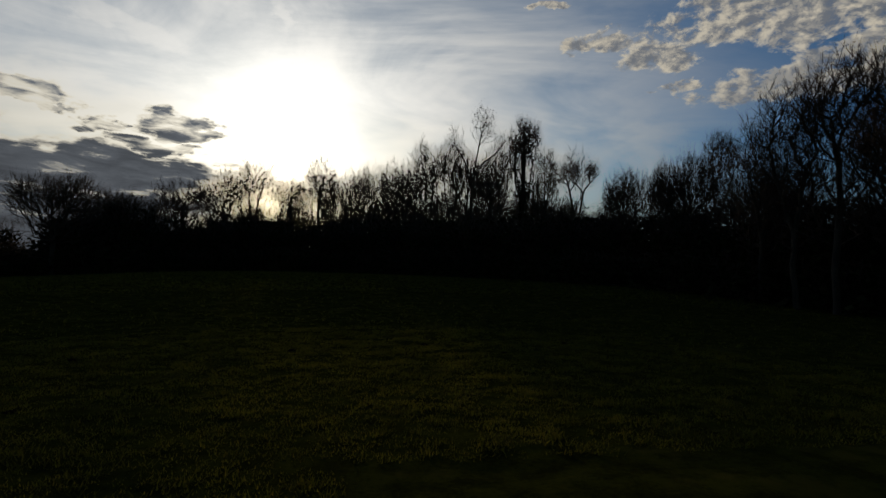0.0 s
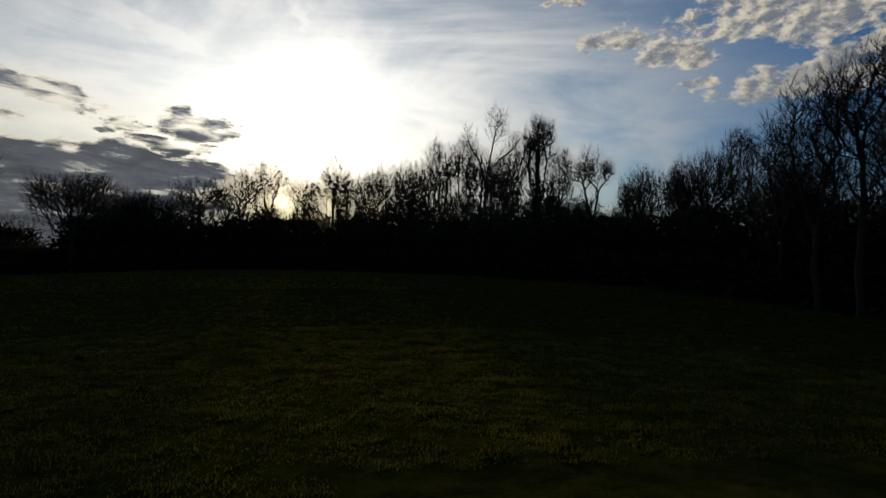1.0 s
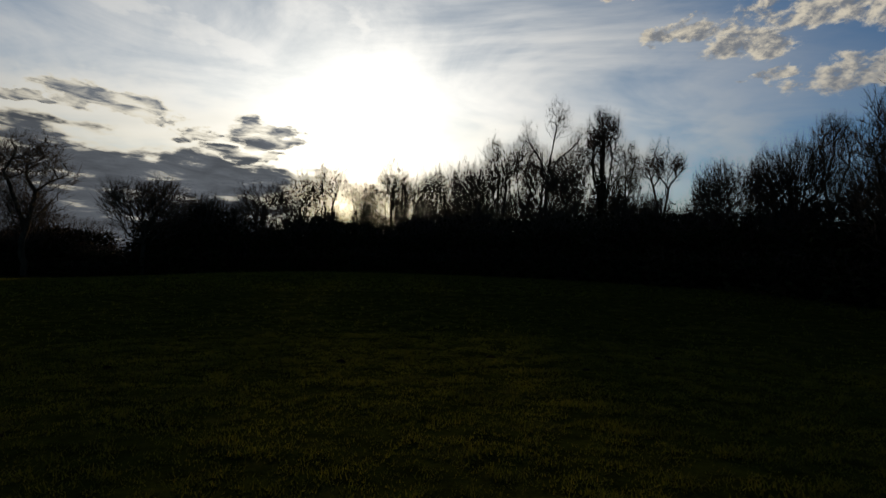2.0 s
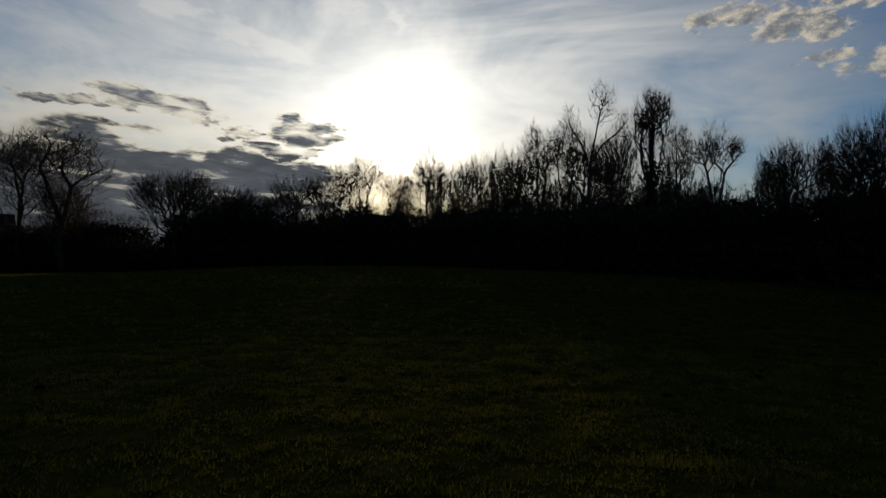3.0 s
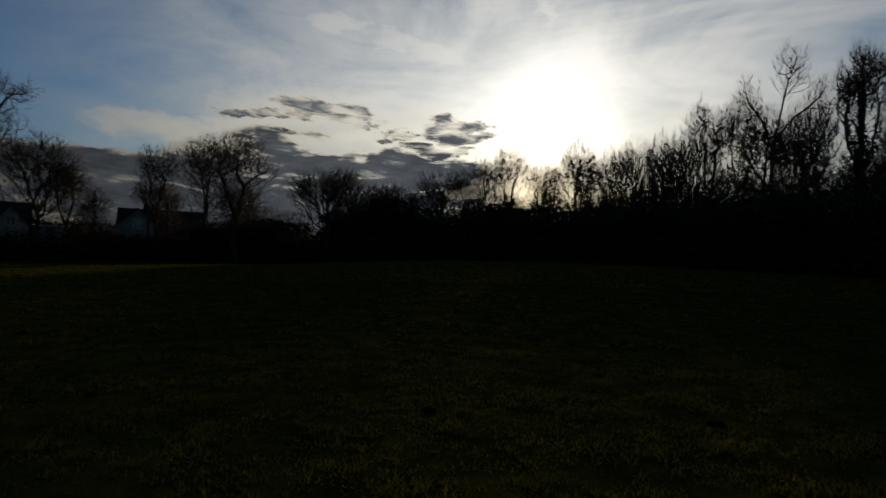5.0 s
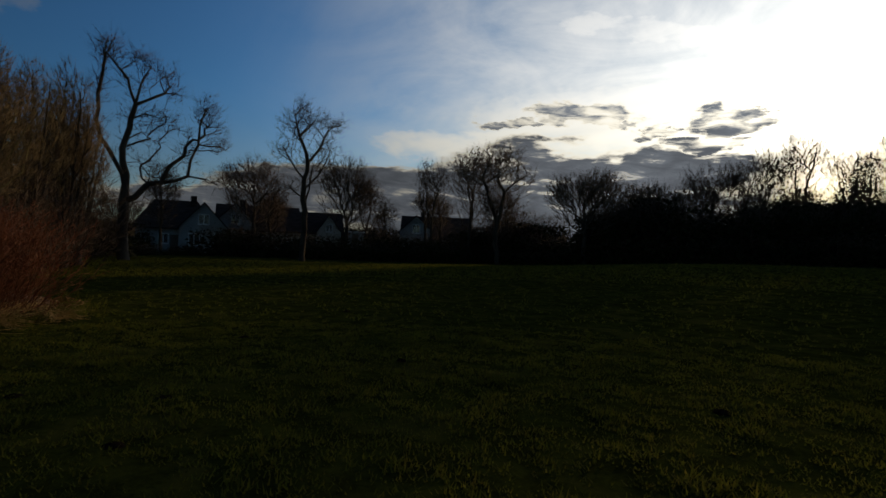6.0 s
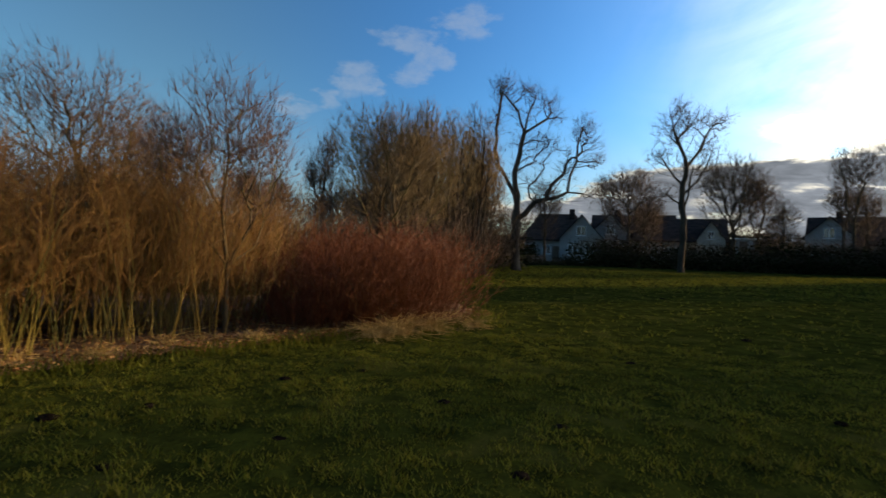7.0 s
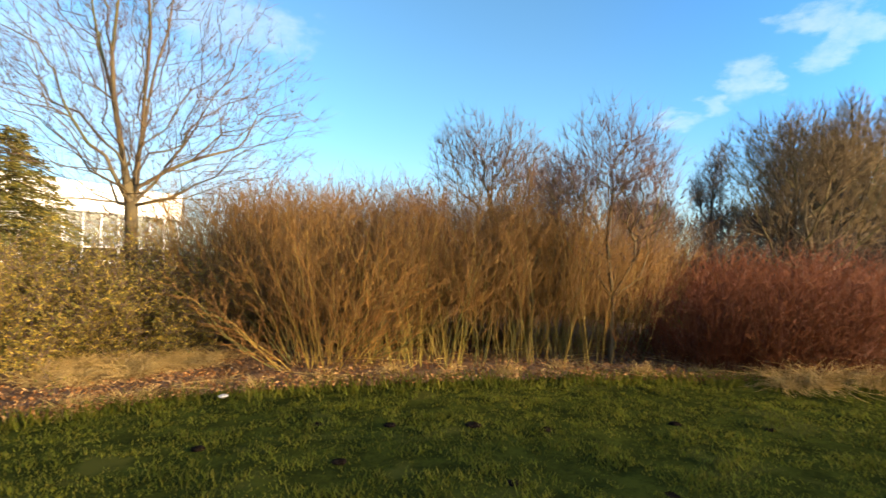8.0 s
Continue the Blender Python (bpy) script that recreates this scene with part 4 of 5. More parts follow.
def window_part(parent, x, y, z, w, h):
    """A framed window set in a wall that faces +x: frame, mullion, pane, sill."""
    # a dark sheet behind the pane stands in for the room's shade
    win = part("window", boxed(x - 0.03, y - w / 2, z, x + 0.01, y + w / 2, z + h), ROOM_SHADE, parent)
    bm = bmesh.new()
    t = 0.07
    for a, b, c, d in ((y - w / 2, z, y + w / 2, z + t), (y - w / 2, z + h - t, y + w / 2, z + h), (y - w / 2, z, y - w / 2 + t, z + h), (y + w / 2 - t, z, y + w / 2, z + h), (y - t / 2, z, y + t / 2, z + h)):
        box(bm, x + 0.012, a, b, x + 0.07, c, d)
    part("window_frame", bm, FRAME_WHITE, win)
    part("pane", boxed(x + 0.02, y - w / 2 + t, z + t, x + 0.03, y + w / 2 - t, z + h - t), GLASS, win)
    part("window_sill", boxed(x + 0.0, y - w / 2 - 0.06, z - 0.06, x + 0.14, y + w / 2 + 0.06, z - 0.004), FRAME_WHITE, win)
    return win


def roof_mesh(x0, x1, y0, y1, eave, ridge, hip=0.0, over=0.4, thick=0.16):
    """Pitched roof with its ridge along y; hip: how far the ridge ends draw in."""
    bm = bmesh.new()
    xm = (x0 + x1) / 2
    low = [(x0 - over, y0 - over, eave), (x1 + over, y0 - over, eave), (x1 + over, y1 + over, eave), (x0 - over, y1 + over, eave)]
    top = [(xm, y0 - over + hip, ridge), (xm, y1 + over - hip, ridge)]
    up = [bm.verts.new(v) for v in low + top]
    dn = [bm.verts.new((v[0], v[1], v[2] - thick)) for v in low + top]
    for f in ((0, 4, 5, 3), (1, 2, 5, 4), (0, 1, 4), (2, 3, 5)):
        bm.faces.new([up[i] for i in f])
        bm.faces.new([dn[i] for i in reversed(f)])
    for a, b in ((0, 1), (1, 2), (2, 3), (3, 0)):
        bm.faces.new((up[a], dn[a], dn[b], up[b]))
    bmesh.ops.recalc_face_normals(bm, faces=bm.faces)
    return bm


def wall_shell(x0, x1, y0, y1, height, ridge=None):
    bm = bmesh.new()
    t = 0.3
    box(bm, x0, y0, 0, x0 + t, y1, height)
    box(bm, x1 - t, y0, 0, x1, y1, height)
    box(bm, x0 + t, y0, 0, x1 - t, y0 + t, height)
    box(bm, x0 + t, y1 - t, 0, x1 - t, y1, height)
    if ridge:
        xm = (x0 + x1) / 2
        for y in (y0, y1 - t):
            v = [bm.verts.new(p) for p in ((x0, y, height), (x1, y, height), (xm, y, ridge), (x0, y + t, height), (x1, y + t, height), (xm, y + t, ridge))]
            for f in ((0, 1, 2), (5, 4, 3), (0, 2, 5, 3), (1, 4, 5, 2), (0, 3, 4, 1)):
                bm.faces.new([v[i] for i in f])
    return bm


def gable_front(x, y, w, depth, eave, ridge):
    """A cross gable that looks to +x, its ridge along x."""
    bm = bmesh.new()
    v = [bm.verts.new(p) for p in ((x, y - w / 2, 0), (x, y + w / 2, 0), (x, y + w / 2, eave), (x, y, ridge), (x, y - w / 2, eave),
                                   (x - depth, y - w / 2, 0), (x - depth, y + w / 2, 0), (x - depth, y + w / 2, eave), (x - depth, y, ridge), (x - depth, y - w / 2, eave))]
    for f in ((0, 1, 2, 3, 4), (9, 8, 7, 6, 5), (0, 4, 9, 5), (1, 6, 7, 2), (0, 5, 6, 1), (4, 3, 8, 9), (3, 2, 7, 8)):
        bm.faces.new([v[i] for i in f])
    bmesh.ops.recalc_face_normals(bm, faces=bm.faces)
    return bm


def gable_roof(x, y, w, depth, eave, ridge, over=0.35, thick=0.14):
    bm = bmesh.new()
    s = (ridge - eave) / (w / 2)
    lo = eave - over * s
    for sign in (-1, 1):
        e, r = (y + sign * (w / 2 + over), lo + thick), (y, ridge + thick)
        pts = [(x + over, *e), (x + over, *r), (x - depth, *r), (x - depth, *e)]
        a = [bm.verts.new(p) for p in pts]
        b = [bm.verts.new((p[0], p[1], p[2] - thick)) for p in pts]
        bm.faces.new(a)
        bm.faces.new(b[::-1])
        for i in range(4):
            bm.faces.new((a[i], b[i], b[(i + 1) % 4], a[(i + 1) % 4]))
    bmesh.ops.recalc_face_normals(bm, faces=bm.faces)
    return bm


def house_large():
    h = tagged(new("detached_house"), "white rendered house with dark half-hipped roof and gable", "house", "houses beyond the meadow")
    part("wall", wall_shell(-9, 0, -4.2, 4.2, 2.9), WHITE_WALL, h)
    part("roof", roof_mesh(-9, 0, -4.2, 4.2, 2.85, 6.4, 2.2), ROOF, h)
    part("gable_wall", gable_front(1.0, 3.0, 5.2, 5.0, 3.0, 5.9), WHITE_WALL, h)
    part("gable_roof", gable_roof(1.0, 3.0, 5.2, 5.0, 3.0, 5.9), ROOF, h, "dark tiled gable roof")
    part("chimney", boxed(-4.2, 1.6, 5.4, -3.5, 2.3, 7.0, bevel=0.03), ROOF, h)
    for y in (-3.0, -1.2):
        window_part(h, 0.0, y, 1.0, 1.1, 1.2)
    window_part(h, 1.0, 2.0, 0.9, 1.2, 1.4)
    window_part(h, 1.0, 4.1, 0.9, 1.0, 1.4)
    window_part(h, 1.0, 3.0, 3.4, 1.2, 1.2)
    part("door", boxed(-0.02, 0.0 - 0.5, 0.0, 0.05, 0.35, 2.05, bevel=0.01), WOOD_FENCE, h)
    return h


def house_long():
    h = tagged(new("row_house"), "white rendered house with long dark tiled roof", "house", "houses beyond the meadow")
    part("wall", wall_shell(-8, 0, -5, 5, 3.1, 6.3), WHITE_WALL, h)
    part("roof", roof_mesh(-8, 0, -5, 5, 3.05, 6.5), ROOF, h)
    part("chimney", boxed(-4.4, -2.4, 5.6, -3.7, -1.7, 7.2, bevel=0.03), ROOF, h)
    part("gable_wall", gable_front(1.2, -2.9, 4.8, 5.0, 3.9, 6.2), WHITE_WALL, h)
    part("gable_roof", gable_roof(1.2, -2.9, 4.8, 5.0, 3.9, 6.2), ROOF, h, "dark tiled gable roof")
    for y, x, z in ((-3.9, 1.2, 1.0), (-1.9, 1.2, 1.0), (-2.9, 1.2, 3.7), (1.2, 0.0, 1.0), (3.6, 0.0, 1.0)):
        window_part(h, x, y, z, 1.1, 1.25)
    return h


def house_gabled():
    h = tagged(new("gabled_house"), "cream house with dark roof and pale gable", "house", "houses beyond the meadow")
    part("wall", wall_shell(-8, 0, -3.6, 3.6, 3.2, 6.2), CREAM_WALL, h)
    part("roof", roof_mesh(-8, 0, -3.6, 3.6, 3.15, 6.4), ROOF, h)
    part("gable_wall", gable_front(0.9, 1.9, 3.4, 4.0, 3.3, 5.8), CREAM_WALL, h)
    part("gable_roof", gable_roof(0.9, 1.9, 3.4, 4.0, 3.3, 5.8), ROOF, h)
    window_part(h, 0.9, 1.9, 3.4, 0.9, 1.1)
    window_part(h, 0.9, 1.9, 0.9, 1.1, 1.3)
    window_part(h, 0.0, -1.8, 0.9, 1.3, 1.3)
    return h


house_large().matrix_basis = standing(-69.5, 16.4, -9)
house_long().matrix_basis = standing(-71.0, 26.5, -14)
house_gabled().matrix_basis = standing(-74.5, 35.6, -22)
HOUSE_END = house_long()
tagged(HOUSE_END, "low house with dark roof half hidden behind the hedge")
HOUSE_END.matrix_basis = standing(-66.0, 51.0, -34)

shed = tagged(new("garden_shed"), "small white garden shed with a flat roof beside the hedge", "shed")
part("wall", wall_shell(-2, 0, -1.2, 1.2, 2.2), WHITE_WALL, shed)
part("roof", boxed(-2.2, -1.4, 2.2, 0.2, 1.4, 2.34, bevel=0.02), FRAME_WHITE, shed)
part("door", boxed(0.002, -0.45, 0.02, 0.05, 0.45, 1.95, bevel=0.01), WOOD_FENCE, shed)
shed.matrix_basis = Matrix.Translation((0, 0, 1.2)) @ standing(-69.5, 39.5, -26)

# ---- upright trees behind the shrubs ----
for x, y, h, w in [(-31.0, 6.0, 10.3, 3.6), (-29.6, 4.6, 9.6, 3.6), (-28.8, 3.2, 9.9, 3.8), (-27.6, 1.4, 9.2, 4.0), (-26.0, 3.0, 7.6, 3.6), (-33.0, 2.0, 9.8, 4.2), (-35.0, 6.6, 9.8, 4.0), (-37.5, 5.2, 10.0, 4.2)]:
    put_tree(UPRIGHT, h, x, y, w)
for x, y, h, kinds, w in [(-31.7, -2.9, 8.8, SLENDER, 3.4), (-35.0, -8.0, 7.0, DENSE, 6.0), (-38.0, -3.0, 6.5, DENSE, 6.0), (-30.0, -14.0, 7.0, DENSE, 6.0)]:
    put_tree(kinds, h, x, y, w)

for x, y, s in [(-27.5, 4.2, 1.0), (-30, 4.4, 1.15), (-33, 4.6, 1.3), (-25, 2.4, 1.1), (-23, -0.8, 1.05), (-21, -4.2, 1.15), (-26, -3.2, 1.25), (-29, -1.0, 1.35), (-24.5, 4.2, 0.95), (-36, 4.6, 1.4), (-20, 0.6, 0.8), (-28.5, 2.2, 1.4), (-31, 3.6, 1.5), (-22.5, 2.0, 1.0), (-18.5, -2.2, 1.0)]:
    BROWN[rng.randrange(2)].put(standing(x, y, rng.uniform(0, 360), s * 1.15, s))

# ---- the planted bed: willow, dogwood, young trees ----
ROUND = [Kind(tree_thing("bare_round_tree", fan_tree(s, 8.6, 2.6, 1300, 0.3, 0.0075, 0.10), "bare round-crowned tree with fine pinkish-brown twigs", (BARK_LIT, BARK_LIT, TWIG_RED), "round trees behind the bed")) for s in (104, 105)]
for i, (x, y, h, w) in enumerate([(-18.6, -7.6, 8.9, 6.2), (-22.6, -7.0, 8.0, 5.0)]):
    put_tree(ROUND[i:i + 1], h, x, y, w)

WILLOW = [Kind(shrub_thing("willow_shrub", thicket(s, 78, 3.3, 1.0, 24, 0.0092, 13, 5, 0.0046, low=0.30), "tall coppiced willow shrub, olive-yellow rods with orange-brown tips", (ROD, ROD_TIP, ROD_TIP), "willow shrubs in the bed")) for s in (81, 82, 83)]
DOG = [Kind(shrub_thing("dogwood_shrub", thicket(s, 100, 2.15, 0.75, 42, 0.0085, 9, 3, 0.0046, low=0.15), "dense dogwood shrub with dark red bare stems", (DOGWOOD, DOG_TIP, DOG_TIP), "dogwood shrubs in the bed")) for s in (91, 92)]
for x, y, s in [(-7.0, -2.0, 0.95), (-8.0, -1.2, 1.0), (-9.0, -0.5, 0.98), (-9.9, 0.3, 0.95), (-10.7, 1.0, 0.9), (-7.6, -3.3, 1.08), (-8.7, -2.6, 1.1), (-9.8, -1.7, 1.08), (-10.9, -0.7, 1.05),
                (-11.9, 0.4, 0.95), (-8.2, -5.0, 1.15), (-9.6, -4.3, 1.18), (-11.0, -3.2, 1.18), (-12.4, -1.9, 1.1), (-9.4, -7.0, 1.25), (-11.2, -6.2, 1.25), (-13.0, -4.9, 1.25), (-6.7, -4.4, 1.0), (-7.0, -6.6, 1.12), (-12.8, 0.9, 0.9), (-8.9, -8.9, 1.24), (-9.9, -9.8, 1.3)]:
    WILLOW[rng.randrange(3)].put(standing(x, y, rng.uniform(0, 360), s * rng.uniform(0.9, 1.08), s * rng.uniform(0.9, 1.08), lean=rng.uniform(-5, 5)))
splayed = shrub_thing("willow_shrub", thicket(84, 46, 2.9, 0.6, 62, 0.012, 12, 4, 0.0048, low=0.2), "splayed willow shrub with low arching olive rods", (ROD, ROD_TIP, ROD_TIP), "willow shrubs in the bed")
splayed.matrix_basis = standing(-6.5, -2.1, 30)
for x, y, s in [(-11.9, 3.0, 0.95), (-12.4, 4.0, 0.98), (-13.1, 4.7, 1.0), (-13.1, 2.6, 1.12), (-13.9, 3.6, 1.12), (-14.4, 4.5, 1.08), (-15.0, 3.0, 1.2), (-11.5, 2.2, 0.8), (-16.2, 3.6, 1.1)]:
    DOG[rng.randrange(2)].put(standing(x, y, rng.uniform(0, 360), s * 1.1, s))

young = tree_thing("young_maple", fan_tree(101, 5.4, 1.4, 1100, 0.25, 0.0045, 0.045), "young bare tree with a steep fan of twigs", (BARK_LIT, BARK_LIT, TWIG_RED), "young trees in the bed")
young.matrix_basis = standing(-10.4, 1.5, 40)
second = tree_thing("young_maple", fan_tree(102, 6.2, 2.2, 2000, 0.24, 0.0052, 0.065), "young bare tree with a wide dense fan of twigs", (BARK_LIT, BARK_LIT, TWIG_OLIVE), "young trees in the bed")
second.matrix_basis = standing(-16.5, 3.6, 10)

# the tall two-stemmed tree
def forked_tree():
    stems = [[(0, 0, -0.15), (0, 0.05, 1.3), (-0.06, 0, 3.2), (-0.22, -0.08, 4.1), (-0.45, -0.08, 5.6), (-0.75, 0.05, 6.8), (-1.0, 0.12, 8.4), (-1.1, 0.2, 10.2)],
             [(-0.06, 0, 3.2), (0.05, 0.1, 4.2), (0.25, 0.25, 5.8), (0.62, 0.35, 7.5), (0.85, 0.4, 9.4), (0.95, 0.3, 10.4)],
             [(-0.42, -0.08, 5.4), (-0.5, -0.3, 6.6), (-0.3, -0.5, 8.6)], [(0.1, 0.12, 4.6), (0.2, -0.2, 6.4), (0.25, -0.4, 8.8)]]
    lobes = [(-0.1, 0, 7.4, 3.3, 3.2, 3.6, 3.0), (0.1, 0, 4.5, 4.0, 3.6, 1.8, 2.2), (-2.2, 0, 6.2, 2.0, 1.8, 2.0, 0.8), (2.5, 0, 5.8, 2.0, 1.8, 2.0, 1.0), (0, 0, 10.0, 1.8, 1.8, 1.6, 0.6)]
    g = Crown(111, stems, lobes, 2600, 0.14, 0.0045, 0.46, 0.03, twigs=5, twig=0.5, lift=0.12, low=0.21, outer=0.55, spray=0.4)
    return tree_thing("two_stemmed_tree", g, "tall bare tree with forked trunk and sunlit fine twigs", (BARK_LIT, BARK_LIT, TWIG_RED))


forked_tree().matrix_basis = standing(-5.15, -7.75, 163)


def leafy_bush(seed, kind, label, stems, length, leaves, size, splay, group):
    g = thicket(seed, stems, length, 0.7, splay, 0.012, 9, 4, 0.004)
    top = shrub_thing(kind, g, label, (ROD, TWIG_RED, TWIG_RED), group)
    tubes = Tubes()
    r = random.Random(seed)
    for i in range(leaves):
        p, d = g.ends[r.randrange(len(g.ends))]
        q = p - d * r.uniform(-0.05, 0.45)
        tubes.leaf(q, d * 0.8 + Vector((r.gauss(0, 0.55), r.gauss(0, 0.55), r.gauss(-0.25, 0.4))), size * r.uniform(0.6, 1.3), size * 0.34, r)
    tagged(part("foliage", tubes.mesh("foliage", BUD_LEAF), parent=top, label="small yellow-green leaves"), kind="stuff")
    return top


YELLOW = [Kind(leafy_bush(s, "yellow_leaved_bush", "loose bush with small yellow-green leaves in low sun", 44, 2.0, 7600, 0.05, 74, "leafy bushes by the forked tree")) for s in (121, 122)]
for x, y, s in [(-4.5, -5.9, 0.95), (-3.6, -5.8, 1.05), (-2.8, -6.0, 1.2), (-5.5, -5.7, 0.85), (-6.2, -6.6, 0.9), (-3.2, -7.2, 1.35), (-4.4, -7.2, 1.2), (-5.6, -8.2, 1.1), (-2.0, -5.6, 1.15), (-1.9, -7.0, 1.4), (-6.6, -8.6, 1.0), (-1.0, -5.4, 1.1), (-5.9, -6.9, 1.4), (-4.9, -6.5, 1.3), (-4.0, -8.0, 1.6)]:
    YELLOW[rng.randrange(2)].put(standing(x, y, rng.uniform(0, 360), s * 1.1, s))


def conifer():
    top = tagged(new("conifer"), "conifer with drooping yellow-green branches in low sun", "tree")
    r = random.Random(131)
    wood, sprays, needles = Tubes(), Tubes(), Tubes()
    wood.add([Vector((0, 0, -0.1)), Vector((0.03, 0, 2.4)), Vector((0, 0, 5.0))], [0.13, 0.09, 0.02], 8)
    for i in range(120):
        h = 0.35 + 4.45 * i / 120
        a = i * 2.4 + r.uniform(-0.3, 0.3)
        ln = (5.2 - h) * 0.46 * r.uniform(0.8, 1.15) + 0.15
        out = Vector((math.cos(a), math.sin(a), 0))
        pts = [Vector((0, 0, h)) + out * ln * f + Vector((0, 0, 0.18 * ln * f - 0.42 * ln * f * f)) for f in (0, 0.35, 0.7, 1.0)]
        sprays.add(pts, [0.022, 0.016, 0.01, 0.004], 3)
        for _ in range(int(300 * ln) + 60):
            f = r.uniform(0.15, 1.0)
            side = out.cross(Vector((0, 0, 1))) * r.choice((-1, 1))
            p = Vector((0, 0, h)) + out * ln * f + Vector((0, 0, 0.18 * ln * f - 0.42 * ln * f * f - r.uniform(0, 0.16))) + side * ln * 0.3 * r.random() * (1.1 - f)
            needles.leaf(p, out * r.uniform(0.3, 1) + side * r.uniform(0.2, 1.0) + Vector((0, 0, r.uniform(-0.7, 0.15))), r.uniform(0.05, 0.13), 0.022, r)
    part("trunk", wood.mesh("trunk", BARK), parent=top)
    tagged(part("branchwork", sprays.mesh("branchwork", BARK_LIT), parent=top), kind="stuff")
    tagged(part("foliage", needles.mesh("foliage", NEEDLE), parent=top), kind="stuff")
    return top


conifer().matrix_basis = standing(-2.75, -8.5, 20, 1.4, 1.0)


# ---- white hall behind the trees ----
def hall():
    h = tagged(new("sports_hall"), "low white hall with deep white fascia and glazed front", "building")
    length, depth, base, sill, head, top = 20.0, 12.0, -0.1, 1.5, 4.75, 6.7
    part("fascia", boxed(-depth, 0, head, 0.35, length, top, bevel=0.03), PANEL, h, "deep white fascia")
    part("plinth", boxed(-depth, 0, base, 0.0, length, sill - 0.25), WHITE_WALL, h)
    # inner walls coloured dark, so the room looks unlit through the glass
    part("back_wall", boxed(-depth, 0.0, sill - 0.25, -depth + 0.3, length, head), ROOM_SHADE, h)
    part("side_wall", boxed(-depth + 0.3, 0.0, sill - 0.25, -0.3, 0.3, head), ROOM_SHADE, h)
    part("side_wall", boxed(-depth + 0.3, length - 0.3, sill - 0.25, -0.3, length, head), ROOM_SHADE, h)
    part("floor", boxed(-depth + 0.3, 0.3, sill - 0.25, -0.3, length - 0.3, sill - 0.2), WOOD_FENCE, h)
    part("sill_band", boxed(-0.28, 0, sill - 0.25, 0.12, length, sill, bevel=0.01), FRAME_WHITE, h)
    part("transom", boxed(-0.05, 0, sill + 0.85, 0.05, length, sill + 0.95), FRAME_WHITE, h)
    n = 15
    for i in range(n + 1):
        y = 0.08 + (length - 0.16) * i / n
        thick = 0.055 if i % 2 == 0 else 0.03
        part("column", boxed(-0.06, y - thick, sill, 0.09, y + thick, head), FRAME_WHITE, h)
    for i in range(n):
        y0, y1 = 0.2 + (length - 0.16) * i / n, -0.04 + (length - 0.16) * (i + 1) / n
        pane = part("pane", boxed(-0.02, y0, sill + 0.96, -0.005, y1, head - 0.01), GLASS, h)
        pane.visible_shadow = False
    return h


hall().matrix_basis = Matrix.LocRotScale((0.35, -30.9, 0), Euler((0, 0, radians(113.8))), None)

# ---- small things on and by the bed ----
def dry_tuft(seed, blades, length, splay):
    r = random.Random(seed)
    t = Tubes()
    for _ in range(blades):
        a = r.uniform(0, 6.28)
        p = Vector((r.gauss(0, 0.08), r.gauss(0, 0.08), 0))
        tilt = radians(splay) * r.uniform(0.4, 1.2)
        out = Vector((math.cos(a), math.sin(a), 0))
        ln = length * r.uniform(0.5, 1.1)
        pts = [p + out * ln * f * math.sin(tilt * (0.4 + 0.6 * f)) + Vector((0, 0, max(0.01, ln * f * math.cos(tilt * (0.4 + 0.75 * f))))) for f in (0, 0.35, 0.7, 1.0)]
        t.add(pts, [0.0045, 0.004, 0.003, 0.0015], 3)
    top = new("dry_grass_tuft", t.mesh("dry_grass_tuft", STRAW))
    return tagged(top, "pale dry grass tuft, bent over the bed's edge", "grass tuft", "dry tufts along the bed")


TUFTS = [Kind(dry_tuft(s, 90, 0.42, 78)) for s in (141, 142)]
BIG_TUFT = Kind(dry_tuft(143, 170, 0.8, 95))
for i in range(34):
    s = 0.20 + 0.66 * (i + rng.random()) / 34
    p, _ = edge_point(s)
    q = p + bed_inward(s) * rng.uniform(0.05, 0.7)
    TUFTS[rng.randrange(2)].put(standing(q.x, q.y, rng.uniform(0, 360), rng.uniform(0.55, 1.1), rng.uniform(0.45, 0.9), sink=-0.03))
for i in range(30):
    x, y = -2.6 - 2.9 * rng.random(), -3.0 - 1.9 * rng.random()
    TUFTS[i % 2].put(standing(x, y, rng.uniform(0, 360), rng.uniform(0.9, 1.5), rng.uniform(0.7, 1.2), sink=-0.03), "loose mound of pale dry grass before the leafy bushes")
for x, y, s in [(-10.9, 4.2, 1.0), (-11.3, 4.6, 1.1), (-11.9, 5.2, 0.9), (-12.6, 6.0, 0.7)]:
    BIG_TUFT.put(standing(x, y, rng.uniform(0, 360), s, s * 0.8, sink=-0.02), "large clump of bent pale straw before the dogwood")


for i in range(16):
    x, y = -2.7 - 2.7 * rng.random(), -3.1 - 1.3 * rng.random()
    BIG_TUFT.put(standing(x, y, rng.uniform(0, 360), rng.uniform(0.7, 1.0), rng.uniform(0.5, 0.8), sink=-0.02), "loose heap of golden dry grass before the leafy bushes")


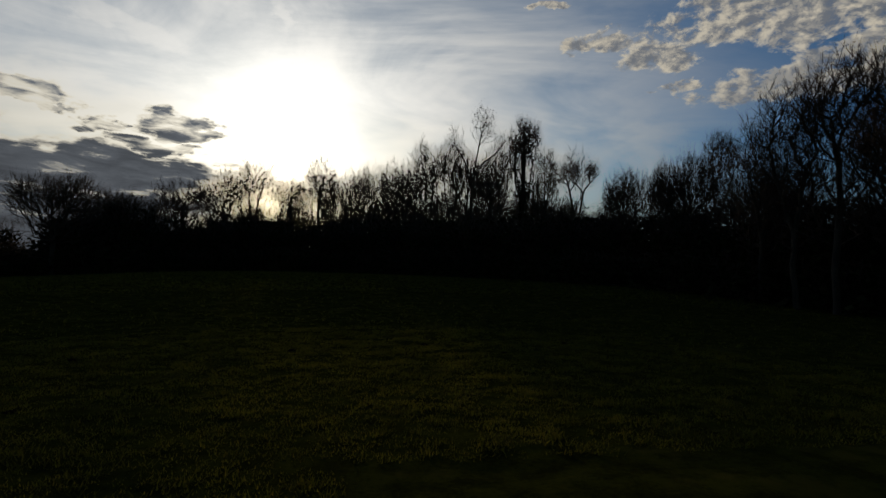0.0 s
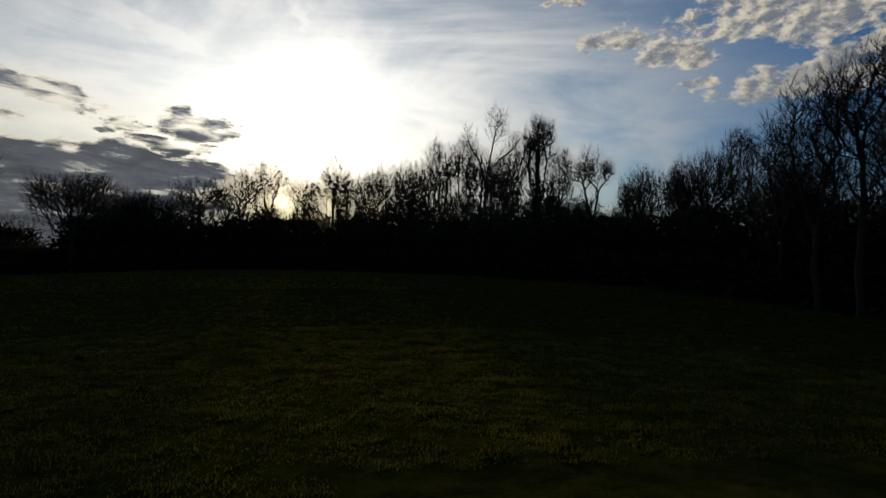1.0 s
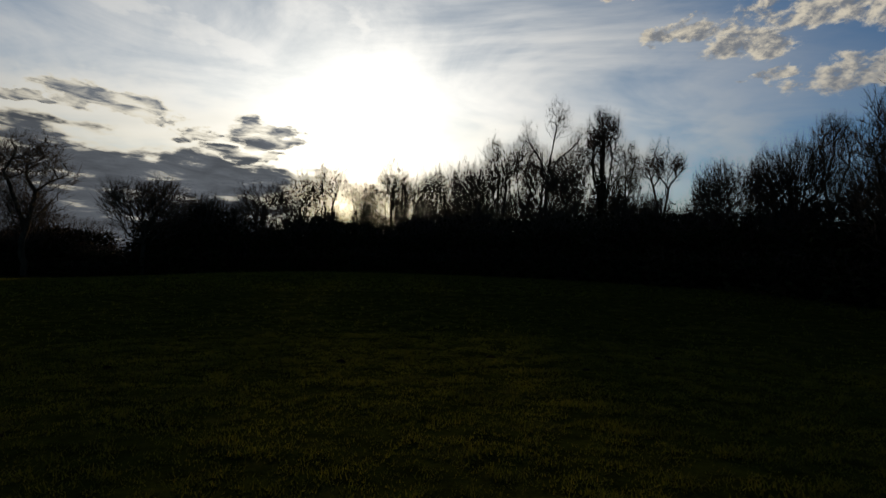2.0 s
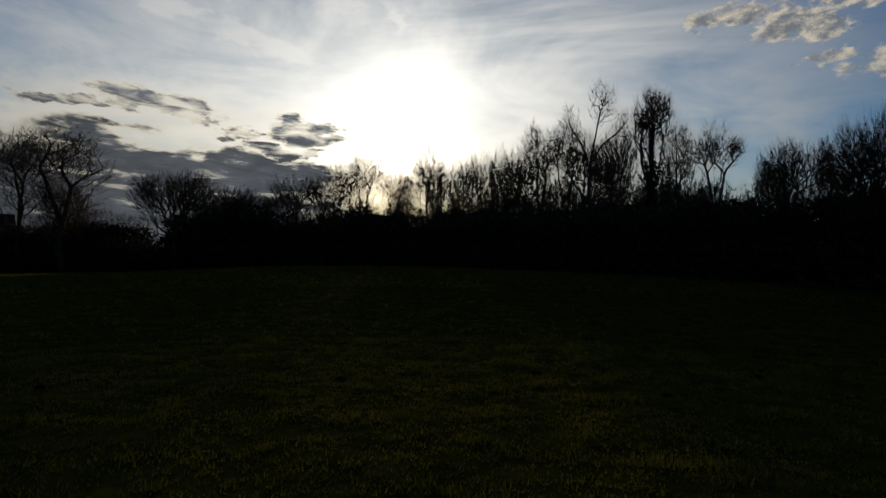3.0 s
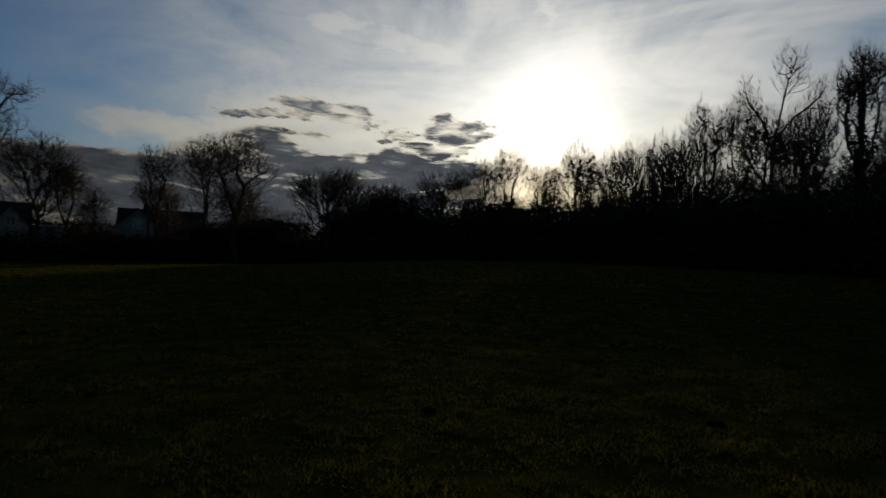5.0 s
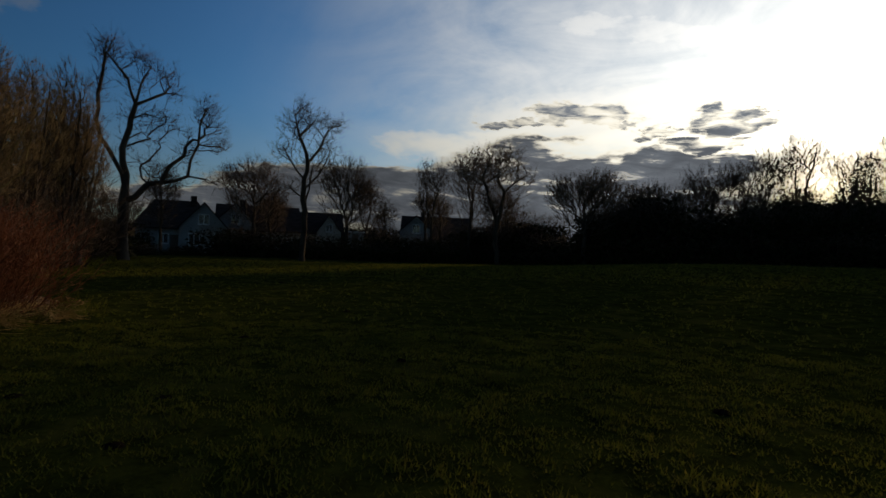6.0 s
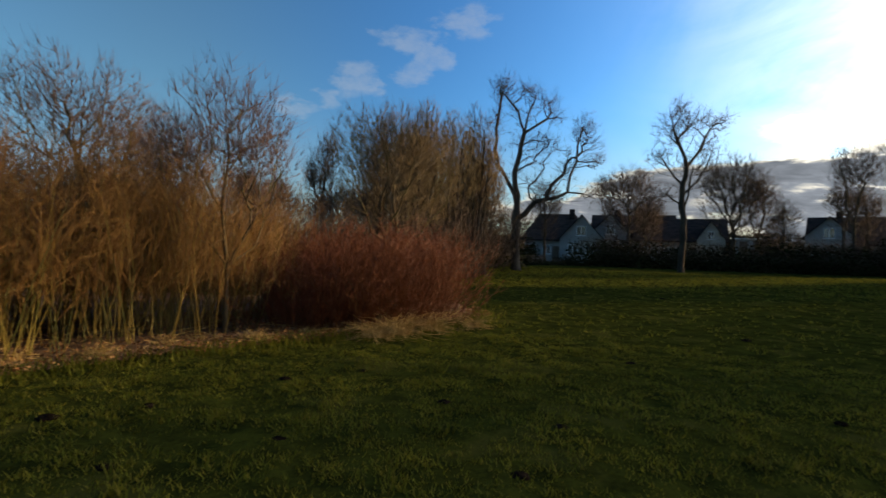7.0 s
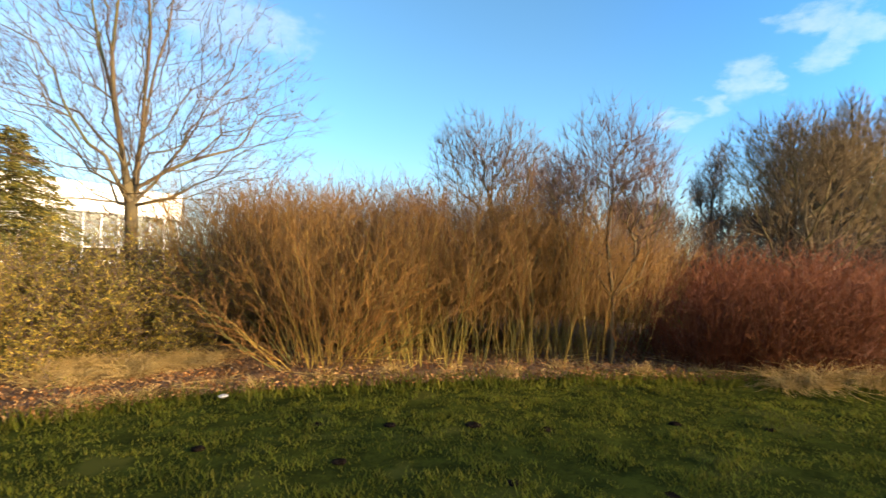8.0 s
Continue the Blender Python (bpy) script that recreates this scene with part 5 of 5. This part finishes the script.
def molehill(seed):
    bm = bmesh.new()
    bmesh.ops.create_icosphere(bm, subdivisions=3, radius=1.0)
    for v in bm.verts:
        n1 = noise.noise(v.co * 2.1 + Vector((seed, 0, 0))) * 0.3 + noise.noise(v.co * 6.0 + Vector((0, seed, 0))) * 0.16
        v.co *= 1 + n1
        v.co.z = max(v.co.z, -0.15) * 0.42
        v.co *= 0.074
    me = bpy.data.meshes.new("molehill")
    bm.to_mesh(me)
    bm.free()
    me.materials.append(SOIL)
    me.shade_smooth()
    return tagged(new("molehill", me), "small dark molehill of crumbly soil on the turf", "molehill", "molehills on the meadow")


MOLES = [Kind(molehill(s)) for s in (1, 2, 3)]
for x, y, s in [(-6.96, 5.7, 1.0), (-5.9, 1.9, 1.3), (-5.2, 1.2, 1.0), (-6.4, 2.6, 0.9), (-4.6, 0.6, 1.1), (-4.9, 3.2, 0.9), (-7.7, 3.6, 1.0), (-8.3, 4.5, 0.8), (-5.6, 4.3, 1.1), (-4.1, 1.7, 1.0), (-3.3, 0.4, 0.9),
                (-6.3, 6.9, 0.9), (-8.2, 6.8, 0.8), (-5.1, 6.4, 1.0), (-9.5, 8.5, 1.0), (-6.8, 9.9, 0.9), (-3.2, 11.5, 1.1), (-0.4, 6.2 + 6.5, 1.3), (1.4, 11.8, 1.0), (3.1, 13.5, 1.0), (-12.0, 11.5, 1.2), (-20.0, 12.6, 1.4), (-31.0, 13.5, 1.6), (-33.0, 17.0, 1.5), (-2.0, 9.6, 0.8)]:
    MOLES[rng.randrange(3)].put(standing(x, y, rng.uniform(0, 360), s, sink=0.0))


def stone(seed, flat):
    bm = bmesh.new()
    bmesh.ops.create_icosphere(bm, subdivisions=2, radius=0.1)
    for v in bm.verts:
        v.co *= 1 + 0.35 * noise.noise(v.co * 9 + Vector((seed, 3, 1)))
        v.co.z *= flat
    me = bpy.data.meshes.new("stone")
    bm.to_mesh(me)
    bm.free()
    me.materials.append(STONE)
    return tagged(new("stone", me), "small pale stone lying at the bed's edge", "stone", "stones along the bed")


STONES = [Kind(stone(s, f)) for s, f in ((1, 0.26), (2, 0.34))]
for x, y, s in [(-4.3, -1.2, 0.75), (-4.05, -2.55, 0.8), (-5.25, -2.85, 0.7), (-2.6, -2.4, 0.5)]:
    STONES[rng.randrange(2)].put(standing(x, y, rng.uniform(0, 360), s, sink=-0.07))

post = tagged(new("notice_post"), "dark post with small blank white plate among the shrubs", "sign")
part("post", boxed(-0.03, -0.03, -0.1, 0.03, 0.03, 1.9, bevel=0.008), DARK_METAL, post)
part("plate", boxed(0.032, -0.17, 1.55, 0.045, 0.17, 1.8, bevel=0.004), FRAME_WHITE, post)
post.matrix_basis = standing(-10.8, -13.2, 60)

# fallen branches across the litter
sticks = Tubes()
for _ in range(40):
    s = rng.uniform(0.2, 0.8)
    p, _ = edge_point(s)
    q = p + bed_inward(s) * rng.uniform(0.2, 2.6)
    a, ln = rng.uniform(0, 3.14), rng.uniform(0.3, 1.2)
    z = ground(q.x, q.y) + 0.13
    sticks.add([Vector((q.x, q.y, z)), Vector((q.x + math.cos(a) * ln / 2, q.y + math.sin(a) * ln / 2, z + 0.03)), Vector((q.x + math.cos(a + 0.2) * ln, q.y + math.sin(a + 0.2) * ln, z))], [0.006, 0.005, 0.003], 4)
tagged(new("fallen_twigs", sticks.mesh("fallen_twigs", STRAW)), "pale fallen twigs scattered over the leaf litter", "twigs", kind="stuff")

litter = Tubes()
for _ in range(22000):
    s = rng.uniform(0.02, 0.95)
    p, _ = edge_point(s)
    q = p + bed_inward(s) * (-0.25 + 4.2 * rng.random() ** 1.3)
    litter.leaf(Vector((q.x, q.y, ground(q.x, q.y) + rng.uniform(0.055, 0.15))), Vector((rng.gauss(0, 1), rng.gauss(0, 1), rng.gauss(0, 0.35))), rng.uniform(0.03, 0.075), 0.032, rng)
tagged(new("leaf_litter", litter.mesh("leaf_litter", LITTER_LEAF)), "brown fallen leaves lying over the bed", "leaves", kind="stuff")

# ---- grass blades over the near meadow ----
def build_grass():
    r = np.random.default_rng(3)
    edge = np.array(BED_EDGE)

    def behind(px, py):
        """Whether a point lies in the bed."""
        inside = np.zeros(len(px), bool)
        loop = np.vstack([edge, [(-17.0, -9.0), (2.5, -9.0)]])
        j = len(loop) - 1
        for i in range(len(loop)):
            xi, yi, xj, yj = *loop[i], *loop[j]
            cross = ((yi > py) != (yj > py)) & (px < (xj - xi) * (py - yi) / (yj - yi + 1e-12) + xi)
            inside ^= cross
            j = i
        return inside

    spots = []
    for count, near, far in ((76000, 0.2, 11.0), (20000, 11.0, 24.0), (120000, 24.0, 46.0)):
        a = r.uniform(radians(-80), radians(205), count)
        d = np.sqrt(r.uniform(near ** 2, far ** 2, count))
        spots.append(np.stack([-1.0 - np.sin(a) * d, 5.0 + np.cos(a) * d, np.where(d > 24, 1.9, np.where(d > 11, 1.35, 1.0))], 1))
    spots = np.vstack(spots)
    clump = np.array([noise.noise(Vector((x * 1.9, y * 1.9, 1))) + 0.6 * noise.noise(Vector((x * 5.3, y * 5.3, 2))) for x, y, _ in spots])
    away = np.hypot(spots[:, 0] + 1, spots[:, 1] - 5)
    keep = (r.random(len(spots)) < 1.15 - np.where(away > 24, 0.3, np.clip((away - 9) / 15, 0, 0.75))) & (clump > -0.58 + 0.5 * r.random(len(spots))) & ~behind(spots[:, 0], spots[:, 1])
    spots, clump = spots[keep], clump[keep]
    verts, faces = [], []
    for (x, y, big), c in zip(spots, clump):
        z = ground(x, y)
        d = math.hypot(x + 1, y - 5)
        fade = smooth_step(d, 0.1, 2.0)
        z += fade * (0.035 * noise.noise(Vector((x * 1.3, y * 1.3, 0))) + 0.02 * noise.noise(Vector((x * 4.1, y * 4.1, 7)))) - 0.012
        h = (0.034 + 0.06 * max(0.0, c)) * big
        for k in range(4 if big < 1.5 else 3):
            a, lean, ln = r.uniform(0, 6.28), r.uniform(0.2, 1.5), h * r.uniform(0.7, 1.4)
            w = 0.006 * big * 1.5
            ox, oy = x + r.normal(0, 0.03), y + r.normal(0, 0.03)
            dx, dy = math.cos(a), math.sin(a)
            b = len(verts)
            verts += [(ox - dy * w, oy + dx * w, z), (ox + dy * w, oy - dx * w, z), (ox + dx * ln * lean, oy + dy * ln * lean, z + ln)]
            faces.append((b, b + 1, b + 2))
    # a taller fringe along the bed
    for _ in range(5200):
        s = r.uniform(0.12, 0.92)
        p, _ = edge_point(s)
        q = p + bed_inward(s) * r.normal(-0.12, 0.22)
        z, ln = ground(q.x, q.y) + 0.0, r.uniform(0.08, 0.22)
        a, lean = r.uniform(0, 6.28), r.uniform(0.1, 1.0)
        dx, dy, b = math.cos(a), math.sin(a), len(verts)
        verts += [(q.x - dy * 0.012, q.y + dx * 0.012, z), (q.x + dy * 0.012, q.y - dx * 0.012, z), (q.x + dx * ln * lean, q.y + dy * ln * lean, z + ln)]
        faces.append((b, b + 1, b + 2))
    ob = new("meadow_grass", mesh_of("meadow_grass", verts, faces, BLADE, smooth=False))
    tagged(ob, "short tufted winter grass, green with yellowed blades", "grass", kind="stuff")


build_grass()

# ---- the gravel path at the wood's foot ----
def ribbon(line, width, lift):
    verts, faces = [], []
    for i, (x, y) in enumerate(line):
        ax, ay = line[max(0, i - 1)]
        bx, by = line[min(len(line) - 1, i + 1)]
        ln = math.hypot(bx - ax, by - ay)
        for side in (-0.5, 0.5):
            px, py = x - (by - ay) / ln * width * side, y + (bx - ax) / ln * width * side
            verts.append((px, py, ground(px, py) + lift))
    for i in range(len(line) - 1):
        faces.append((2 * i, 2 * i + 2, 2 * i + 3, 2 * i + 1))
    return verts, faces


PATH_LINE = [(-1 + 24 * math.sin(radians(a)) * 1.0 + 6.0 * math.sin(radians(a * 2)), 33 + 8.0 * math.cos(radians(a * 1.6))) for a in range(20, 62, 3)]
v, f = ribbon(PATH_LINE, 1.6, 0.06)
tagged(new("path", mesh_of("path", v, f, GRAVEL)), "narrow pale gravel path along the wood's edge", "path", kind="structure")
